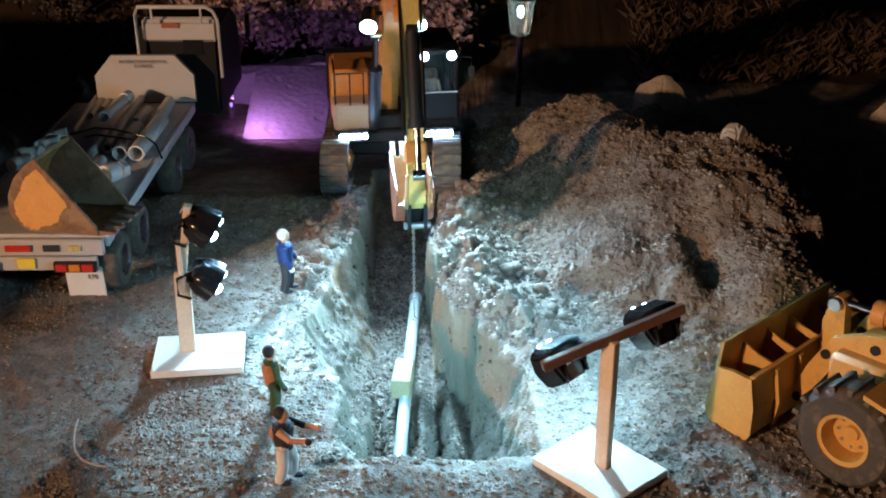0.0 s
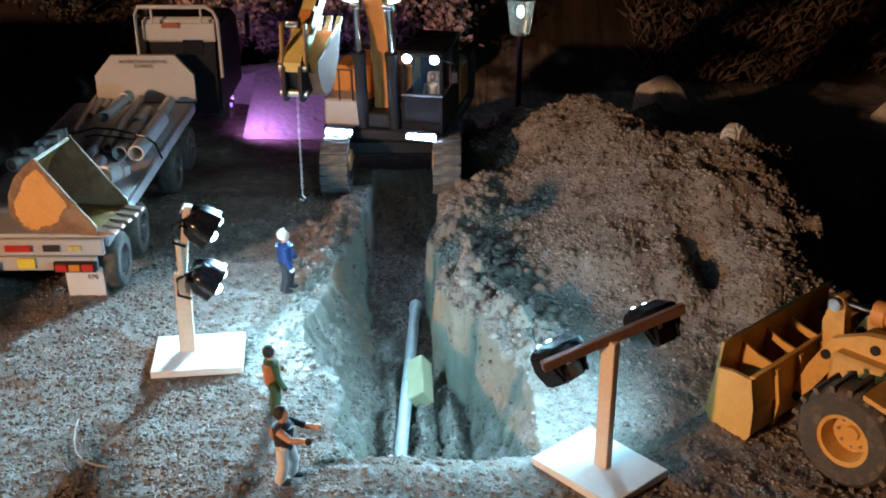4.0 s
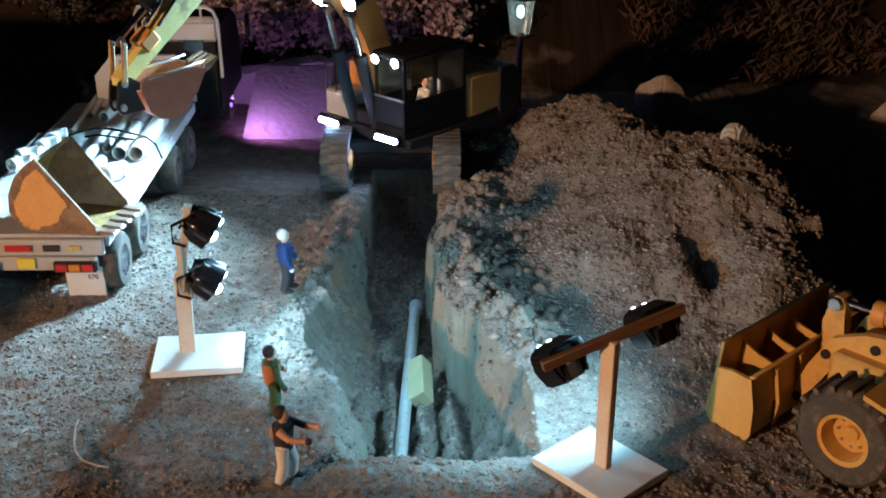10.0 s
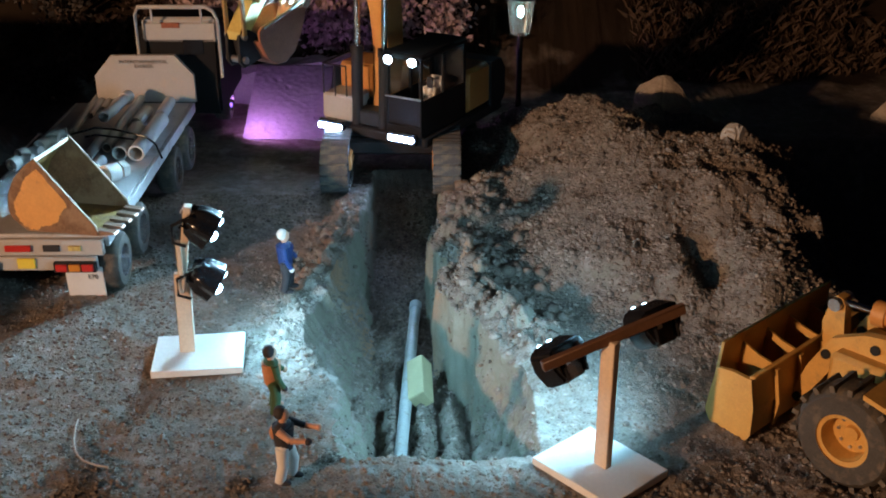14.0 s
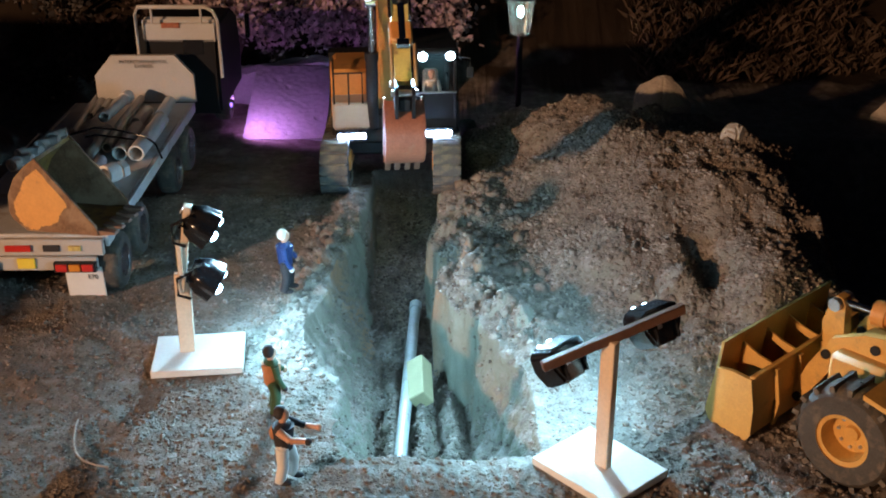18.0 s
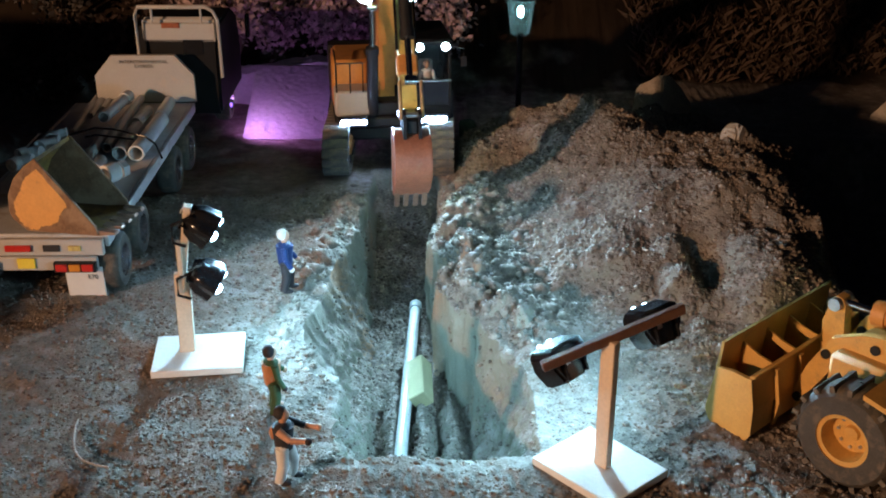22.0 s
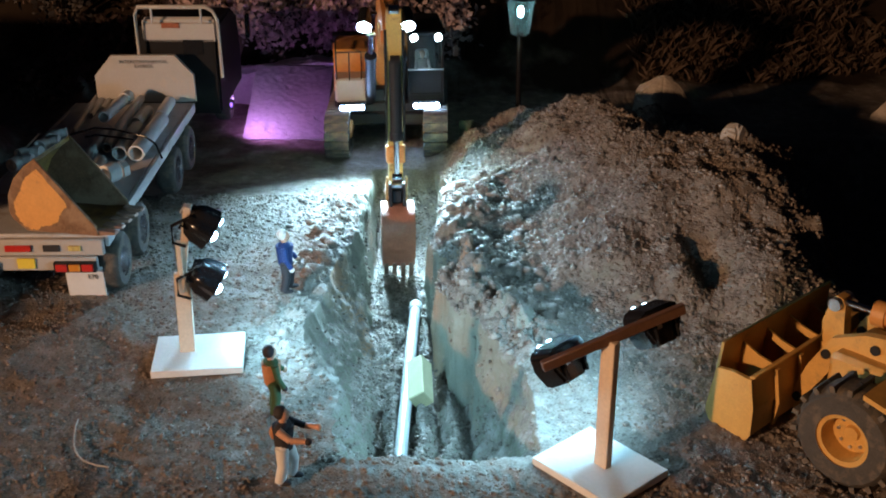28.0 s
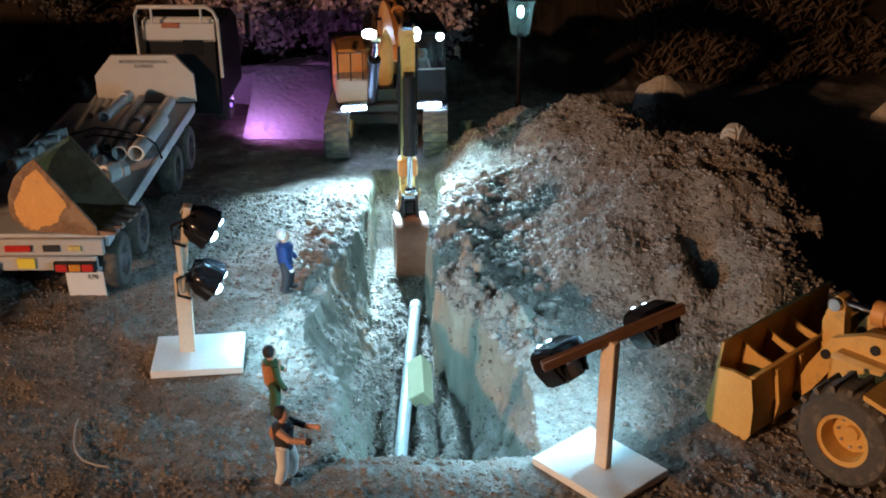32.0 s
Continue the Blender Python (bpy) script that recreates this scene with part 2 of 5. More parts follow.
def value_noise(x, y, seed=0):
    ix, iy = np.floor(x).astype(np.int64), np.floor(y).astype(np.int64)
    fx, fy = x - ix, y - iy
    fx, fy = fx * fx * (3 - 2 * fx), fy * fy * (3 - 2 * fy)
    a, b = lattice(ix, iy, seed), lattice(ix + 1, iy, seed)
    c, d = lattice(ix, iy + 1, seed), lattice(ix + 1, iy + 1, seed)
    return (a * (1 - fx) + b * fx) * (1 - fy) + (c * (1 - fx) + d * fx) * fy - 0.5


def fbm(x, y, seed=0, octaves=4):
    s, amp = 0.0, 1.0
    for i in range(octaves):
        s = s + amp * value_noise(x * 2 ** i, y * 2 ** i, seed + i)
        amp *= 0.5
    return s


TRENCH = -0.14
LIP_Y = [1.05, 1.09, 1.18, 1.25, 1.36, 1.48, 1.65, 1.73, 2.2]
LIP_L = [-0.118, -0.122, -0.140, -0.134, -0.190, -0.184, -0.164, -0.140, -0.140]
LIP_R = [0.118, 0.124, 0.120, 0.112, 0.072, 0.015, -0.008, -0.012, -0.012]
FLOOR_L = [-0.085, -0.085, -0.088, -0.092, -0.100, -0.108, -0.122, -0.128, -0.134]
FLOOR_R = [0.060, 0.062, 0.062, 0.060, 0.048, 0.035, 0.010, 0.000, -0.014]
RIDGE = [(0.15, 2.22, 0.035), (0.20, 2.19, 0.085), (0.27, 2.12, 0.130), (0.31, 2.02, 0.134), (0.335, 1.88, 0.150), (0.38, 1.84, 0.148), (0.43, 1.82, 0.156), (0.49, 1.78, 0.166)]
SPUR = [(0.485, 1.78, 0.160), (0.496, 1.70, 0.145), (0.496, 1.60, 0.110), (0.492, 1.50, 0.086), (0.480, 1.40, 0.046)]
LINKS = [((0.38, 1.84, 0.146), (0.41, 1.62, 0.138)), ((0.41, 1.62, 0.138), (0.46, 1.48, 0.088)), ((0.42, 1.64, 0.138), (0.50, 1.76, 0.150)), ((0.43, 1.60, 0.128), (0.515, 1.62, 0.115)), ((0.46, 1.50, 0.088), (0.49, 1.50, 0.086))]


def heap(x, y):
    best = 0.075 - 0.5 * np.sqrt((x - 0.47) ** 2 + (y - 2.33) ** 2 + 0.001)
    for (x0, y0, z0), (x1, y1, z1) in list(zip(RIDGE, RIDGE[1:])) + list(zip(SPUR, SPUR[1:])) + LINKS:
        dx, dy = x1 - x0, y1 - y0
        s = np.clip(((x - x0) * dx + (y - y0) * dy) / (dx * dx + dy * dy), 0, 1)
        d = np.hypot(x - x0 - s * dx, y - y0 - s * dy)
        zz = z0 + s * (z1 - z0) - 0.58 * np.sqrt(d * d + 0.0012) + 0.02
        best = np.maximum(best, zz)
    return best


def soft_max(a, b, k):
    return 0.5 * (a + b + np.sqrt((a - b) ** 2 + k * k))


def height(x, y):
    x, y = np.asarray(x, float), np.asarray(y, float)
    z = -0.037 * np.clip((y - 1.92) / 0.28, 0, 1)
    z = z + 0.008 * fbm(x * 5, y * 5, 3) + 0.006 * fbm(x * 22, y * 22, 7)
    # a low hump across the lorry's tail, added to shade the ground behind it
    along = ((x + 0.60) * 0.752 + (y - 1.36) * 0.659)
    across = (-(x + 0.60) * 0.659 + (y - 1.36) * 0.752)
    z = z + 0.008 * np.exp(-(across / 0.05) ** 2) * np.clip((0.16 - along) / 0.12, 0, 1) * np.clip((along + 0.45) / 0.1, 0, 1)
    crumb = 0.35 + 0.65 * np.clip((x + 0.25) / 0.2, 0, 1)
    z = z + 0.006 * crumb * np.abs(fbm(x * 70, y * 70, 11, 3))
    # spoil heap, lumpy
    h = heap(x + 0.05 * fbm(x * 9, y * 9, 21), y + 0.06 * fbm(x * 9, y * 9, 25))
    lumps = np.clip(h * 25 + 0.5, 0, 1)
    h = h + lumps * (0.022 * fbm(x * 16, y * 16, 31) + 0.008 * np.abs(fbm(x * 70, y * 70, 35, 3)))
    # a hollow in the slope behind a bulge, both added to shade this patch
    h = h - 0.060 * np.exp(-(((x - 0.388) / 0.032) ** 2 + ((y - 1.50) / 0.055) ** 2)) + 0.026 * np.exp(-((x - 0.340) ** 2 + (y - 1.465) ** 2) / 0.026 ** 2)
    z = soft_max(z, h, 0.012) - 0.004
    # low spoil ridges along the trench
    yy = np.clip(y, LIP_Y[0], LIP_Y[-1])
    jag = 0.010 * fbm(y * 14, x * 3 + 5, 41) + 0.008 * fbm(y * 40, x * 9, 43)
    jag2 = 0.028 * fbm(y * 13, x * 3 + 5, 44, 3) + 0.004 * fbm(y * 38, x * 9, 46)
    ll, lr = np.interp(yy, LIP_Y, LIP_L) + jag, np.interp(yy, LIP_Y, LIP_R) + jag2
    fl, fr = np.interp(yy, LIP_Y, FLOOR_L), np.interp(yy, LIP_Y, FLOOR_R)
    berm = np.clip((y - 1.2) / 0.2, 0, 1) * np.clip((1.98 - y) / 0.1, 0, 1)
    z = z + berm * 0.022 * np.exp(-((x - ll + 0.03) / 0.035) ** 2) * (0.6 + 1.2 * fbm(x * 30, y * 30, 47))
    z = z + berm * 0.030 * np.exp(-((x - lr - 0.05) / 0.05) ** 2) * (0.7 + 1.6 * np.abs(fbm(x * 28, y * 28, 49)))
    # trench
    along = np.clip((y - 1.092 + 0.01 * fbm(x * 20, y, 51)) / 0.02, 0, 1) * np.clip((2.14 - y) / 0.14, 0, 1)
    left = np.clip((x - ll) / np.maximum(fl - ll, 0.006), 0, 1)
    right = np.clip((lr - x) / np.maximum(lr - fr, 0.006), 0, 1)
    right = right ** 1.2
    cut = np.minimum(left ** 0.95, right)
    floor = TRENCH + 0.008 * fbm(x * 30, y * 30, 55) + 0.012 * np.abs(fbm(x * 55, y * 40, 57, 3)) + 0.014 * np.cos((x + 0.03) * 150 + 2 * fbm(x * 4, y * 6, 58)) * np.clip((1.6 - y) / 0.2, 0, 1)
    z = z * (1 - cut * along) + floor * cut * along
    z = z + along * 4 * cut * (1 - cut) * (0.014 * fbm(x * 26, y * 26, 81) + 0.004 * fbm(x * 90, y * 90, 83, 3))
    # bank behind
    rise = np.clip(y - 2.72 - 0.25 * np.clip(x, -0.3, 0.9) + 0.1 * fbm(x * 2, y * 2, 61), 0, 1.3)
    z = z + 0.55 * rise + rise * 0.15 * fbm(x * 5, y * 5, 63)
    # unseen bank left of the lorry, added and shaped to cast shade over it
    edge = np.interp(y, [0.870, 0.893, 0.95, 1.05, 1.13, 1.22, 1.34, 1.42, 1.54, 1.70, 1.82, 2.00, 2.20, 2.45], [0.0, 0.180, 0.185, 0.195, 0.200, 0.320, 0.330, 0.225, 0.215, 0.270, 0.330, 0.330, 0.240, 0.0])
    z = z + edge * np.clip((-0.93 - x + 0.03 * fbm(x * 4, y * 4, 91)) / 0.12, 0, 1) * np.clip((x + 2.2) / 0.6, 0, 1)
    # behind the heap the ground is lowered, a drop added to keep it in shade
    z = z - 0.24 * np.clip((x - 0.575 + 0.05 * fbm(x * 6, y * 6, 95)) / 0.10, 0, 1) * np.clip((y - 1.42) / 0.10, 0, 1) * np.clip((2.35 - y) / 0.2, 0, 1) * np.clip((1.7 - x) / 0.4, 0, 1)
    # far land
    far = np.clip((np.hypot(x, y - 1.6) - 4) / 20, 0, 1)
    return z * (1 - far)


def spread(inner, outer, step):
    pts = list(np.arange(inner[0], inner[1] + 1e-9, step))
    s, a, b = step, pts[0], pts[-1]
    lo, hi = [], []
    while a > outer[0]:
        s *= 1.08
        a -= s
        lo.append(a)
    s = step
    while b < outer[1]:
        s *= 1.08
        b += s
        hi.append(b)
    return np.array(lo[::-1] + pts + hi)


def ground_sheet():
    gx, gy = spread((-0.85, 0.85), (-300, 300), 0.0042), spread((0.98, 2.3), (-300, 300), 0.0032)
    gx = np.concatenate([gx[gx < -0.225], np.arange(-0.225, 0.135, 0.0017), gx[gx > 0.135]])
    X, Y = np.meshgrid(gx, gy)
    Z = height(X, Y)
    # the cut faces are broken and lumpy
    steep = np.clip((np.abs(np.gradient(Z, gx, axis=1)) - 0.7) / 1.2, 0, 1) * np.clip((0.15 - np.abs(X + 0.03)) / 0.02, 0, 1) * np.clip((2.1 - Y) / 0.05, 0, 1)
    Xw = X + steep * (0.010 * fbm(Y * 22, Z * 30, 101) + 0.013 * np.abs(fbm(Y * 60, Z * 75, 103, 3)) - 0.002)
    Z = Z + steep * 0.003 * fbm(Y * 60, Z * 60 + X * 40, 105)
    X = Xw
    nx, ny = len(gx), len(gy)
    me = bpy.data.meshes.new("ground")
    co = np.stack([X, Y, Z], -1).reshape(-1, 3).astype(np.float32)
    i = np.arange(nx * ny).reshape(ny, nx)
    quads = np.stack([i[:-1, :-1], i[:-1, 1:], i[1:, 1:], i[1:, :-1]], -1).reshape(-1, 4)
    me.vertices.add(len(co))
    me.vertices.foreach_set("co", co.ravel())
    me.loops.add(quads.size)
    me.loops.foreach_set("vertex_index", quads.ravel().astype(np.int32))
    me.polygons.add(len(quads))
    me.polygons.foreach_set("loop_start", (np.arange(len(quads)) * 4).astype(np.int32))
    me.update(calc_edges=True)
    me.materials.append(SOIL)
    me.shade_smooth()
    return tagged(new("ground", me), "brown crumbly soil with a deep trench and a spoil heap", "ground", kind="structure")


ground_sheet()


def on_ground(x, y):
    return float(height(np.array([x]), np.array([y]))[0])


def scatter(name, label, points, sizes, mat, seed, flat=0.75):
    """Many small rough lumps joined in one mesh."""
    rng = np.random.default_rng(seed)
    bm = BM()
    bmesh.ops.create_icosphere(bm, subdivisions=1, radius=1.0)
    base = np.array([v.co for v in bm.verts])
    tri = np.array([[v.index for v in f.verts] for f in bm.faces])
    bm.free()
    k = len(points)
    shape = base[None] * rng.uniform(0.5, 1.4, (k, len(base), 1)) * rng.uniform([0.7, 0.7, flat * 0.7], [1.25, 1.25, flat * 1.2], (k, 3))[:, None, :]
    turn = rng.uniform(0, 6.2832, k)
    c, s = np.cos(turn)[:, None], np.sin(turn)[:, None]
    x, y = shape[..., 0] * c - shape[..., 1] * s, shape[..., 0] * s + shape[..., 1] * c
    co = np.stack([x, y, shape[..., 2]], -1) * sizes[:, None, None] + points[:, None, :]
    idx = (tri[None] + (np.arange(k) * len(base))[:, None, None]).reshape(-1, 3)
    me = bpy.data.meshes.new(name)
    co = co.reshape(-1, 3).astype(np.float32)
    me.vertices.add(len(co))
    me.vertices.foreach_set("co", co.ravel())
    me.loops.add(idx.size)
    me.loops.foreach_set("vertex_index", idx.ravel().astype(np.int32))
    me.polygons.add(len(idx))
    me.polygons.foreach_set("loop_start", (np.arange(len(idx)) * 3).astype(np.int32))
    me.update(calc_edges=True)
    me.materials.append(mat)
    return tagged(new(name, me), label, "soil", kind="stuff")


def crumbs(name, label, n, xs, ys, lo, hi, mat, seed, keep=None, sink=0.60):
    rng = np.random.default_rng(seed)
    x, y = rng.uniform(*xs, n), rng.uniform(*ys, n)
    if keep is not None:
        ok = keep(x, y, rng.uniform(0, 1, n))
        x, y = x[ok], y[ok]
    s = lo + (hi - lo) * rng.uniform(0, 1, len(x)) ** 3
    z = height(x, y) + s * (0.5 - sink)
    return scatter(name, label, np.stack([x, y, z], -1), s, mat, seed)


def outside(x, y, u):
    yy = np.clip(y, LIP_Y[0], LIP_Y[-1])
    return ~((x > np.interp(yy, LIP_Y, LIP_L) - 0.005) & (x < np.interp(yy, LIP_Y, LIP_R) + 0.005) & (y > 1.07) & (y < 2.15))


crumbs("gravel", "loose brown soil crumbs and small stones on the ground", 56000, (-0.75, 0.75), (0.95, 1.95), 0.0009, 0.0042, CLOD, 5, outside)
crumbs("spoil_crumbs", "loose lumps of dug soil on the spoil heap", 34000, (0.0, 0.65), (1.2, 2.35), 0.0011, 0.0056, CLOD, 6, lambda x, y, u: (heap(x, y) > -0.01) & outside(x, y, u))
crumbs("trench_crumbs", "loose soil crumbs in the trench", 13000, (-0.13, 0.06), (1.08, 2.1), 0.0010, 0.0048, CLOD, 7, lambda x, y, u: ~outside(x, y, u))
crumbs("berm_crumbs", "loose lumps of soil along the trench edges", 2600, (-0.27, 0.16), (1.2, 2.02), 0.0016, 0.0075, CLOD, 8, outside)


def wall_clods(n, seed):
    """Lumps that stick out of the trench's two cut faces."""
    rng = np.random.default_rng(seed)
    y, u, side = rng.uniform(1.1, 2.0, n), rng.uniform(0.05, 1.0, n), rng.uniform(0, 1, n) > 0.45
    lip = np.where(side, np.interp(y, LIP_Y, LIP_R), np.interp(y, LIP_Y, LIP_L))
    foot = np.where(side, np.interp(y, LIP_Y, FLOOR_R), np.interp(y, LIP_Y, FLOOR_L))
    x = lip + (foot - lip) * u
    s = 0.0010 + 0.0035 * rng.uniform(0, 1, n) ** 3
    return scatter("wall_crumbs", "lumps of soil in the trench sides", np.stack([x, y, height(x, y)], -1), s, CLOD, seed)


wall_clods(1100, 12)
crumbs("grit", "fine crumbs of soil on the ground", 22000, (-0.50, 0.55), (0.93, 1.40), 0.0005, 0.0018, CLOD, 13, outside, 0.4)


def big_clods(n, seed, edge, side):
    """Separate smooth lumps of clay beside the trench, on one side of it."""
    rng = np.random.default_rng(seed)
    y = rng.uniform(1.42, 2.0 if side > 0 else 1.80, n)
    lip = np.interp(y, LIP_Y, edge)
    x = lip + side * (0.02 + (0.13 if side > 0 else 0.07) * rng.uniform(0, 1, n) ** 1.3)
    s = 0.004 + 0.010 * rng.uniform(0, 1, n) ** 2.2
    return scatter("clods", "larger rounded lumps of clay beside the trench", np.stack([x, y, height(x, y) + s * 0.25], -1), s, CLOD, seed)


big_clods(190, 21, LIP_R, 1).data.shade_smooth()
big_clods(60, 22, LIP_L, -1).data.shade_smooth()

# ---- excavator: every part lies in the machine's space; it faces -y ----
FOOT = (0.015, 0.113)          # boom foot: reach from the swing axis, height
BOOM, STICK = 0.48, 0.28
ARM_X = -0.012
COUPLER = 0.025                # the stick's pin sits this far above the bucket's top


def arm_profile(stations):
    """A closed (y, z) outline from stations (reach, height, half thickness)."""
    top, low = [], []
    for i, (r, z, h) in enumerate(stations):
        a, b = stations[max(i - 1, 0)], stations[min(i + 1, len(stations) - 1)]
        d = Vector((b[0] - a[0], b[1] - a[1])).normalized()
        top.append((-(r - d.y * h), z + d.x * h))
        low.append((-(r + d.y * h), z - d.x * h))
    return top + low[::-1]


def work_light(name, parent, m, r=0.010, mat=None, deep=0.014, hood=0.005):
    """A round lamp that shines along its -z, in a black cup."""
    bm = BM()
    lathe(bm, [(0.0005, deep), (r * 0.8, deep), (r * 1.15, 0.0), (r * 1.15, -hood), (r * 1.02, -hood), (r * 0.97, 0.0005)], segs=18)
    cup = part(name, bm, BLACK, parent, "black round work light", m)
    bm = BM()
    bmesh.ops.create_circle(bm, cap_ends=True, segments=18, radius=r * 0.95)
    part("lens", bm, mat or LED, cup, "glowing cold white lens", smooth=False)
    # glowing ring added on the hood's lip to stand in for the lamp's glare
    bm = BM()
    lathe(bm, [(r * 1.00, -hood - 0.0004), (r * 1.06, -hood - 0.0016), (r * 1.17, -hood - 0.0014), (r * 1.18, -hood + 0.001)], segs=18)
    part("bezel", bm, GLARE, cup, "glowing rim that stands in for lamp glare")
    return cup


excavator = thing("excavator", "orange tracked excavator model with a digging bucket and lit work lights", "excavator")


def build_undercarriage():
    for sx in (-1, 1):
        x = sx * 0.1015
        outline = []
        for k in range(9):
            a = math.pi / 2 + math.pi * k / 8
            outline.append((-0.128 + 0.044 * math.cos(a), 0.046 + 0.044 * math.sin(a)))
        for k in range(9):
            a = -math.pi / 2 + math.pi * k / 8
            outline.append((0.128 + 0.044 * math.cos(a), 0.046 + 0.044 * math.sin(a)))
        bm = BM()
        prism(bm, outline, x - 0.021, x + 0.021)
        belt = part("track", bm, TRACK, excavator, "grey rubber crawler track")
        # shoes round the belt
        pts = [Vector(p) for p in outline] + [Vector(outline[0])]
        run, marks = 0.0, []
        for a, b in zip(pts, pts[1:]):
            seg = (b - a).length
            while run < seg:
                marks.append((a + (b - a) * (run / seg), math.atan2((b - a).y, (b - a).x)))
                run += 0.0195
            run -= seg
        bm = BM()
        box(bm, 0.0505, 0.0165, 0.005, bevel=0.001)
        box(bm, 0.0505, 0.0025, 0.003, pose(0, 0.004, -0.002))
        shoe = mesh_of(bm, "track_shoe", TRACK)
        for p, a in marks:
            ob = new("track_shoe", shoe)
            ob.parent = belt
            ob.matrix_basis = Matrix.Translation((x, p.x, p.y)) @ Matrix.Rotation(a, 4, "X")
        for y in (-0.128, 0.128):
            bm = BM()
            cyl(bm, 0.034, 0.034, 0.044, pose(x, y, 0.046, 0, 90, 0), 20)
            cyl(bm, 0.012, 0.012, 0.047, pose(x, y, 0.046, 0, 90, 0), 12)
            part("sprocket", bm, DARK, excavator)
        for y in (-0.07, -0.023, 0.023, 0.07):
            bm = BM()
            cyl(bm, 0.012, 0.012, 0.046, pose(x, y, 0.014, 0, 90, 0), 12)
            part("roller", bm, DARK, excavator)
        bm = BM()
        box(bm, 0.030, 0.22, 0.03, pose(x - sx * 0.012, 0, 0.046), 0.004)
        part("track_frame", bm, ORANGE, excavator)
    bm = BM()
    box(bm, 0.17, 0.13, 0.03, pose(0, 0, 0.062), 0.006)
    cyl(bm, 0.055, 0.055, 0.02, pose(0, 0, 0.085), 28)
    part("undercarriage", bm, DARK, excavator)


build_undercarriage()
house = part("upper_structure", box(BM(), 0.235, 0.30, 0.022, pose(0, 0.03, 0.103), 0.004), DARK, excavator, "dark turntable deck")


def build_house():
    h = house
    # right-hand boxes: tank and tool locker in front of the engine cover
    part("tool_box", box(BM(), 0.072, 0.06, 0.052, pose(-0.080, -0.085, 0.141), 0.005), WHITE, h, "pale grey tool locker")
    part("tank_cover", box(BM(), 0.074, 0.085, 0.098, pose(-0.080, -0.010, 0.164), 0.006), ORANGE, h, "orange fuel tank cover")
    part("engine_cover", box(BM(), 0.225, 0.10, 0.085, pose(0, 0.095, 0.157), 0.008), ORANGE, h, "orange engine cover")
    bm = BM()
    prism(bm, [(0.13, 0.10), (0.165, 0.10), (0.19, 0.12), (0.19, 0.175), (0.17, 0.20), (0.13, 0.20)], -0.118, 0.118)
    part("counterweight", bm, DARK, h, "dark rounded counterweight")
    part("centre_deck", box(BM(), 0.065, 0.12, 0.03, pose(-0.012, -0.05, 0.128), 0.004), DARK, h)
    for x in (-0.043, 0.019):
        bm = BM()
        prism(bm, [(-0.085, 0.112), (-0.02, 0.112), (-0.03, 0.150), (-0.065, 0.150)], x - 0.004, x + 0.004)
        part("boom_bracket", bm, DARK, h)
    # handrails
    rail = BM()
    tube(rail, [(-0.112, -0.112, 0.165), (-0.112, -0.112, 0.222), (-0.112, -0.02, 0.226), (-0.112, 0.03, 0.215)], 0.0018, 6)
    tube(rail, [(-0.06, -0.112, 0.165), (-0.06, -0.112, 0.222), (-0.112, -0.112, 0.222)], 0.0018, 6)
    tube(rail, [(-0.085, -0.112, 0.113), (-0.085, -0.114, 0.222)], 0.0015, 6)
    part("handrail", rail, DARK, h)
    # cab
    x0, x1, y0, y1, zb, zt = 0.036, 0.112, -0.128, 0.035, 0.114, 0.262
    part("cab_base", box(BM(), x1 - x0, y1 - y0, 0.022, pose((x0 + x1) / 2, (y0 + y1) / 2, zb + 0.011), 0.003), CABIN, h)
    part("cab_front_panel", box(BM(), x1 - x0 - 0.008, 0.004, 0.06, pose((x0 + x1) / 2, y0 + 0.004, zb + 0.04), 0.001), CABIN, h, "dark lower cab panel")
    part("cab_roof", box(BM(), x1 - x0 + 0.006, y1 - y0 + 0.006, 0.012, pose((x0 + x1) / 2, (y0 + y1) / 2, zt), 0.004), CABIN, h)
    part("cab_back", box(BM(), x1 - x0, 0.004, zt - zb, pose((x0 + x1) / 2, y1, (zb + zt) / 2), 0.001), CABIN, h)
    part("cab_side_panel", box(BM(), 0.004, y1 - y0, 0.055, pose(x1 - 0.002, (y0 + y1) / 2, zb + 0.04), 0.001), CABIN, h)
    part("cab_side_panel", box(BM(), 0.004, y1 - y0, 0.055, pose(x0 + 0.002, (y0 + y1) / 2, zb + 0.04), 0.001), CABIN, h)
    for x in (x0 + 0.003, x1 - 0.003):
        for y in (y0 + 0.004, -0.045, y1 - 0.004):
            part("cab_pillar", box(BM(), 0.006, 0.006, zt - zb, pose(x, y, (zb + zt) / 2), 0.001), CABIN, h)
    part("windscreen_rail", box(BM(), x1 - x0, 0.004, 0.003, pose((x0 + x1) / 2, y0, zb + 0.072), 0.0008), STEEL, h, "bright rail across the windscreen")
    pane = part("windscreen", box(BM(), x1 - x0 - 0.014, 0.0015, 0.072, pose((x0 + x1) / 2, y0 + 0.004, zb + 0.108)), PANE, h, smooth=False)
    pane.visible_shadow = False
    for x in (x0 + 0.002, x1 - 0.002):
        for ya, yb in ((y0 + 0.008, -0.049), (-0.041, y1 - 0.008)):
            pane = part("side_window", box(BM(), 0.0015, yb - ya, 0.072, pose(x, (ya + yb) / 2, zb + 0.108)), PANE, h, smooth=False)
            pane.visible_shadow = False
    part("operator_seat", box(BM(), 0.03, 0.012, 0.06, pose(0.074, -0.01, 0.17), 0.005), PALECLOTH, h, "pale operator seat")
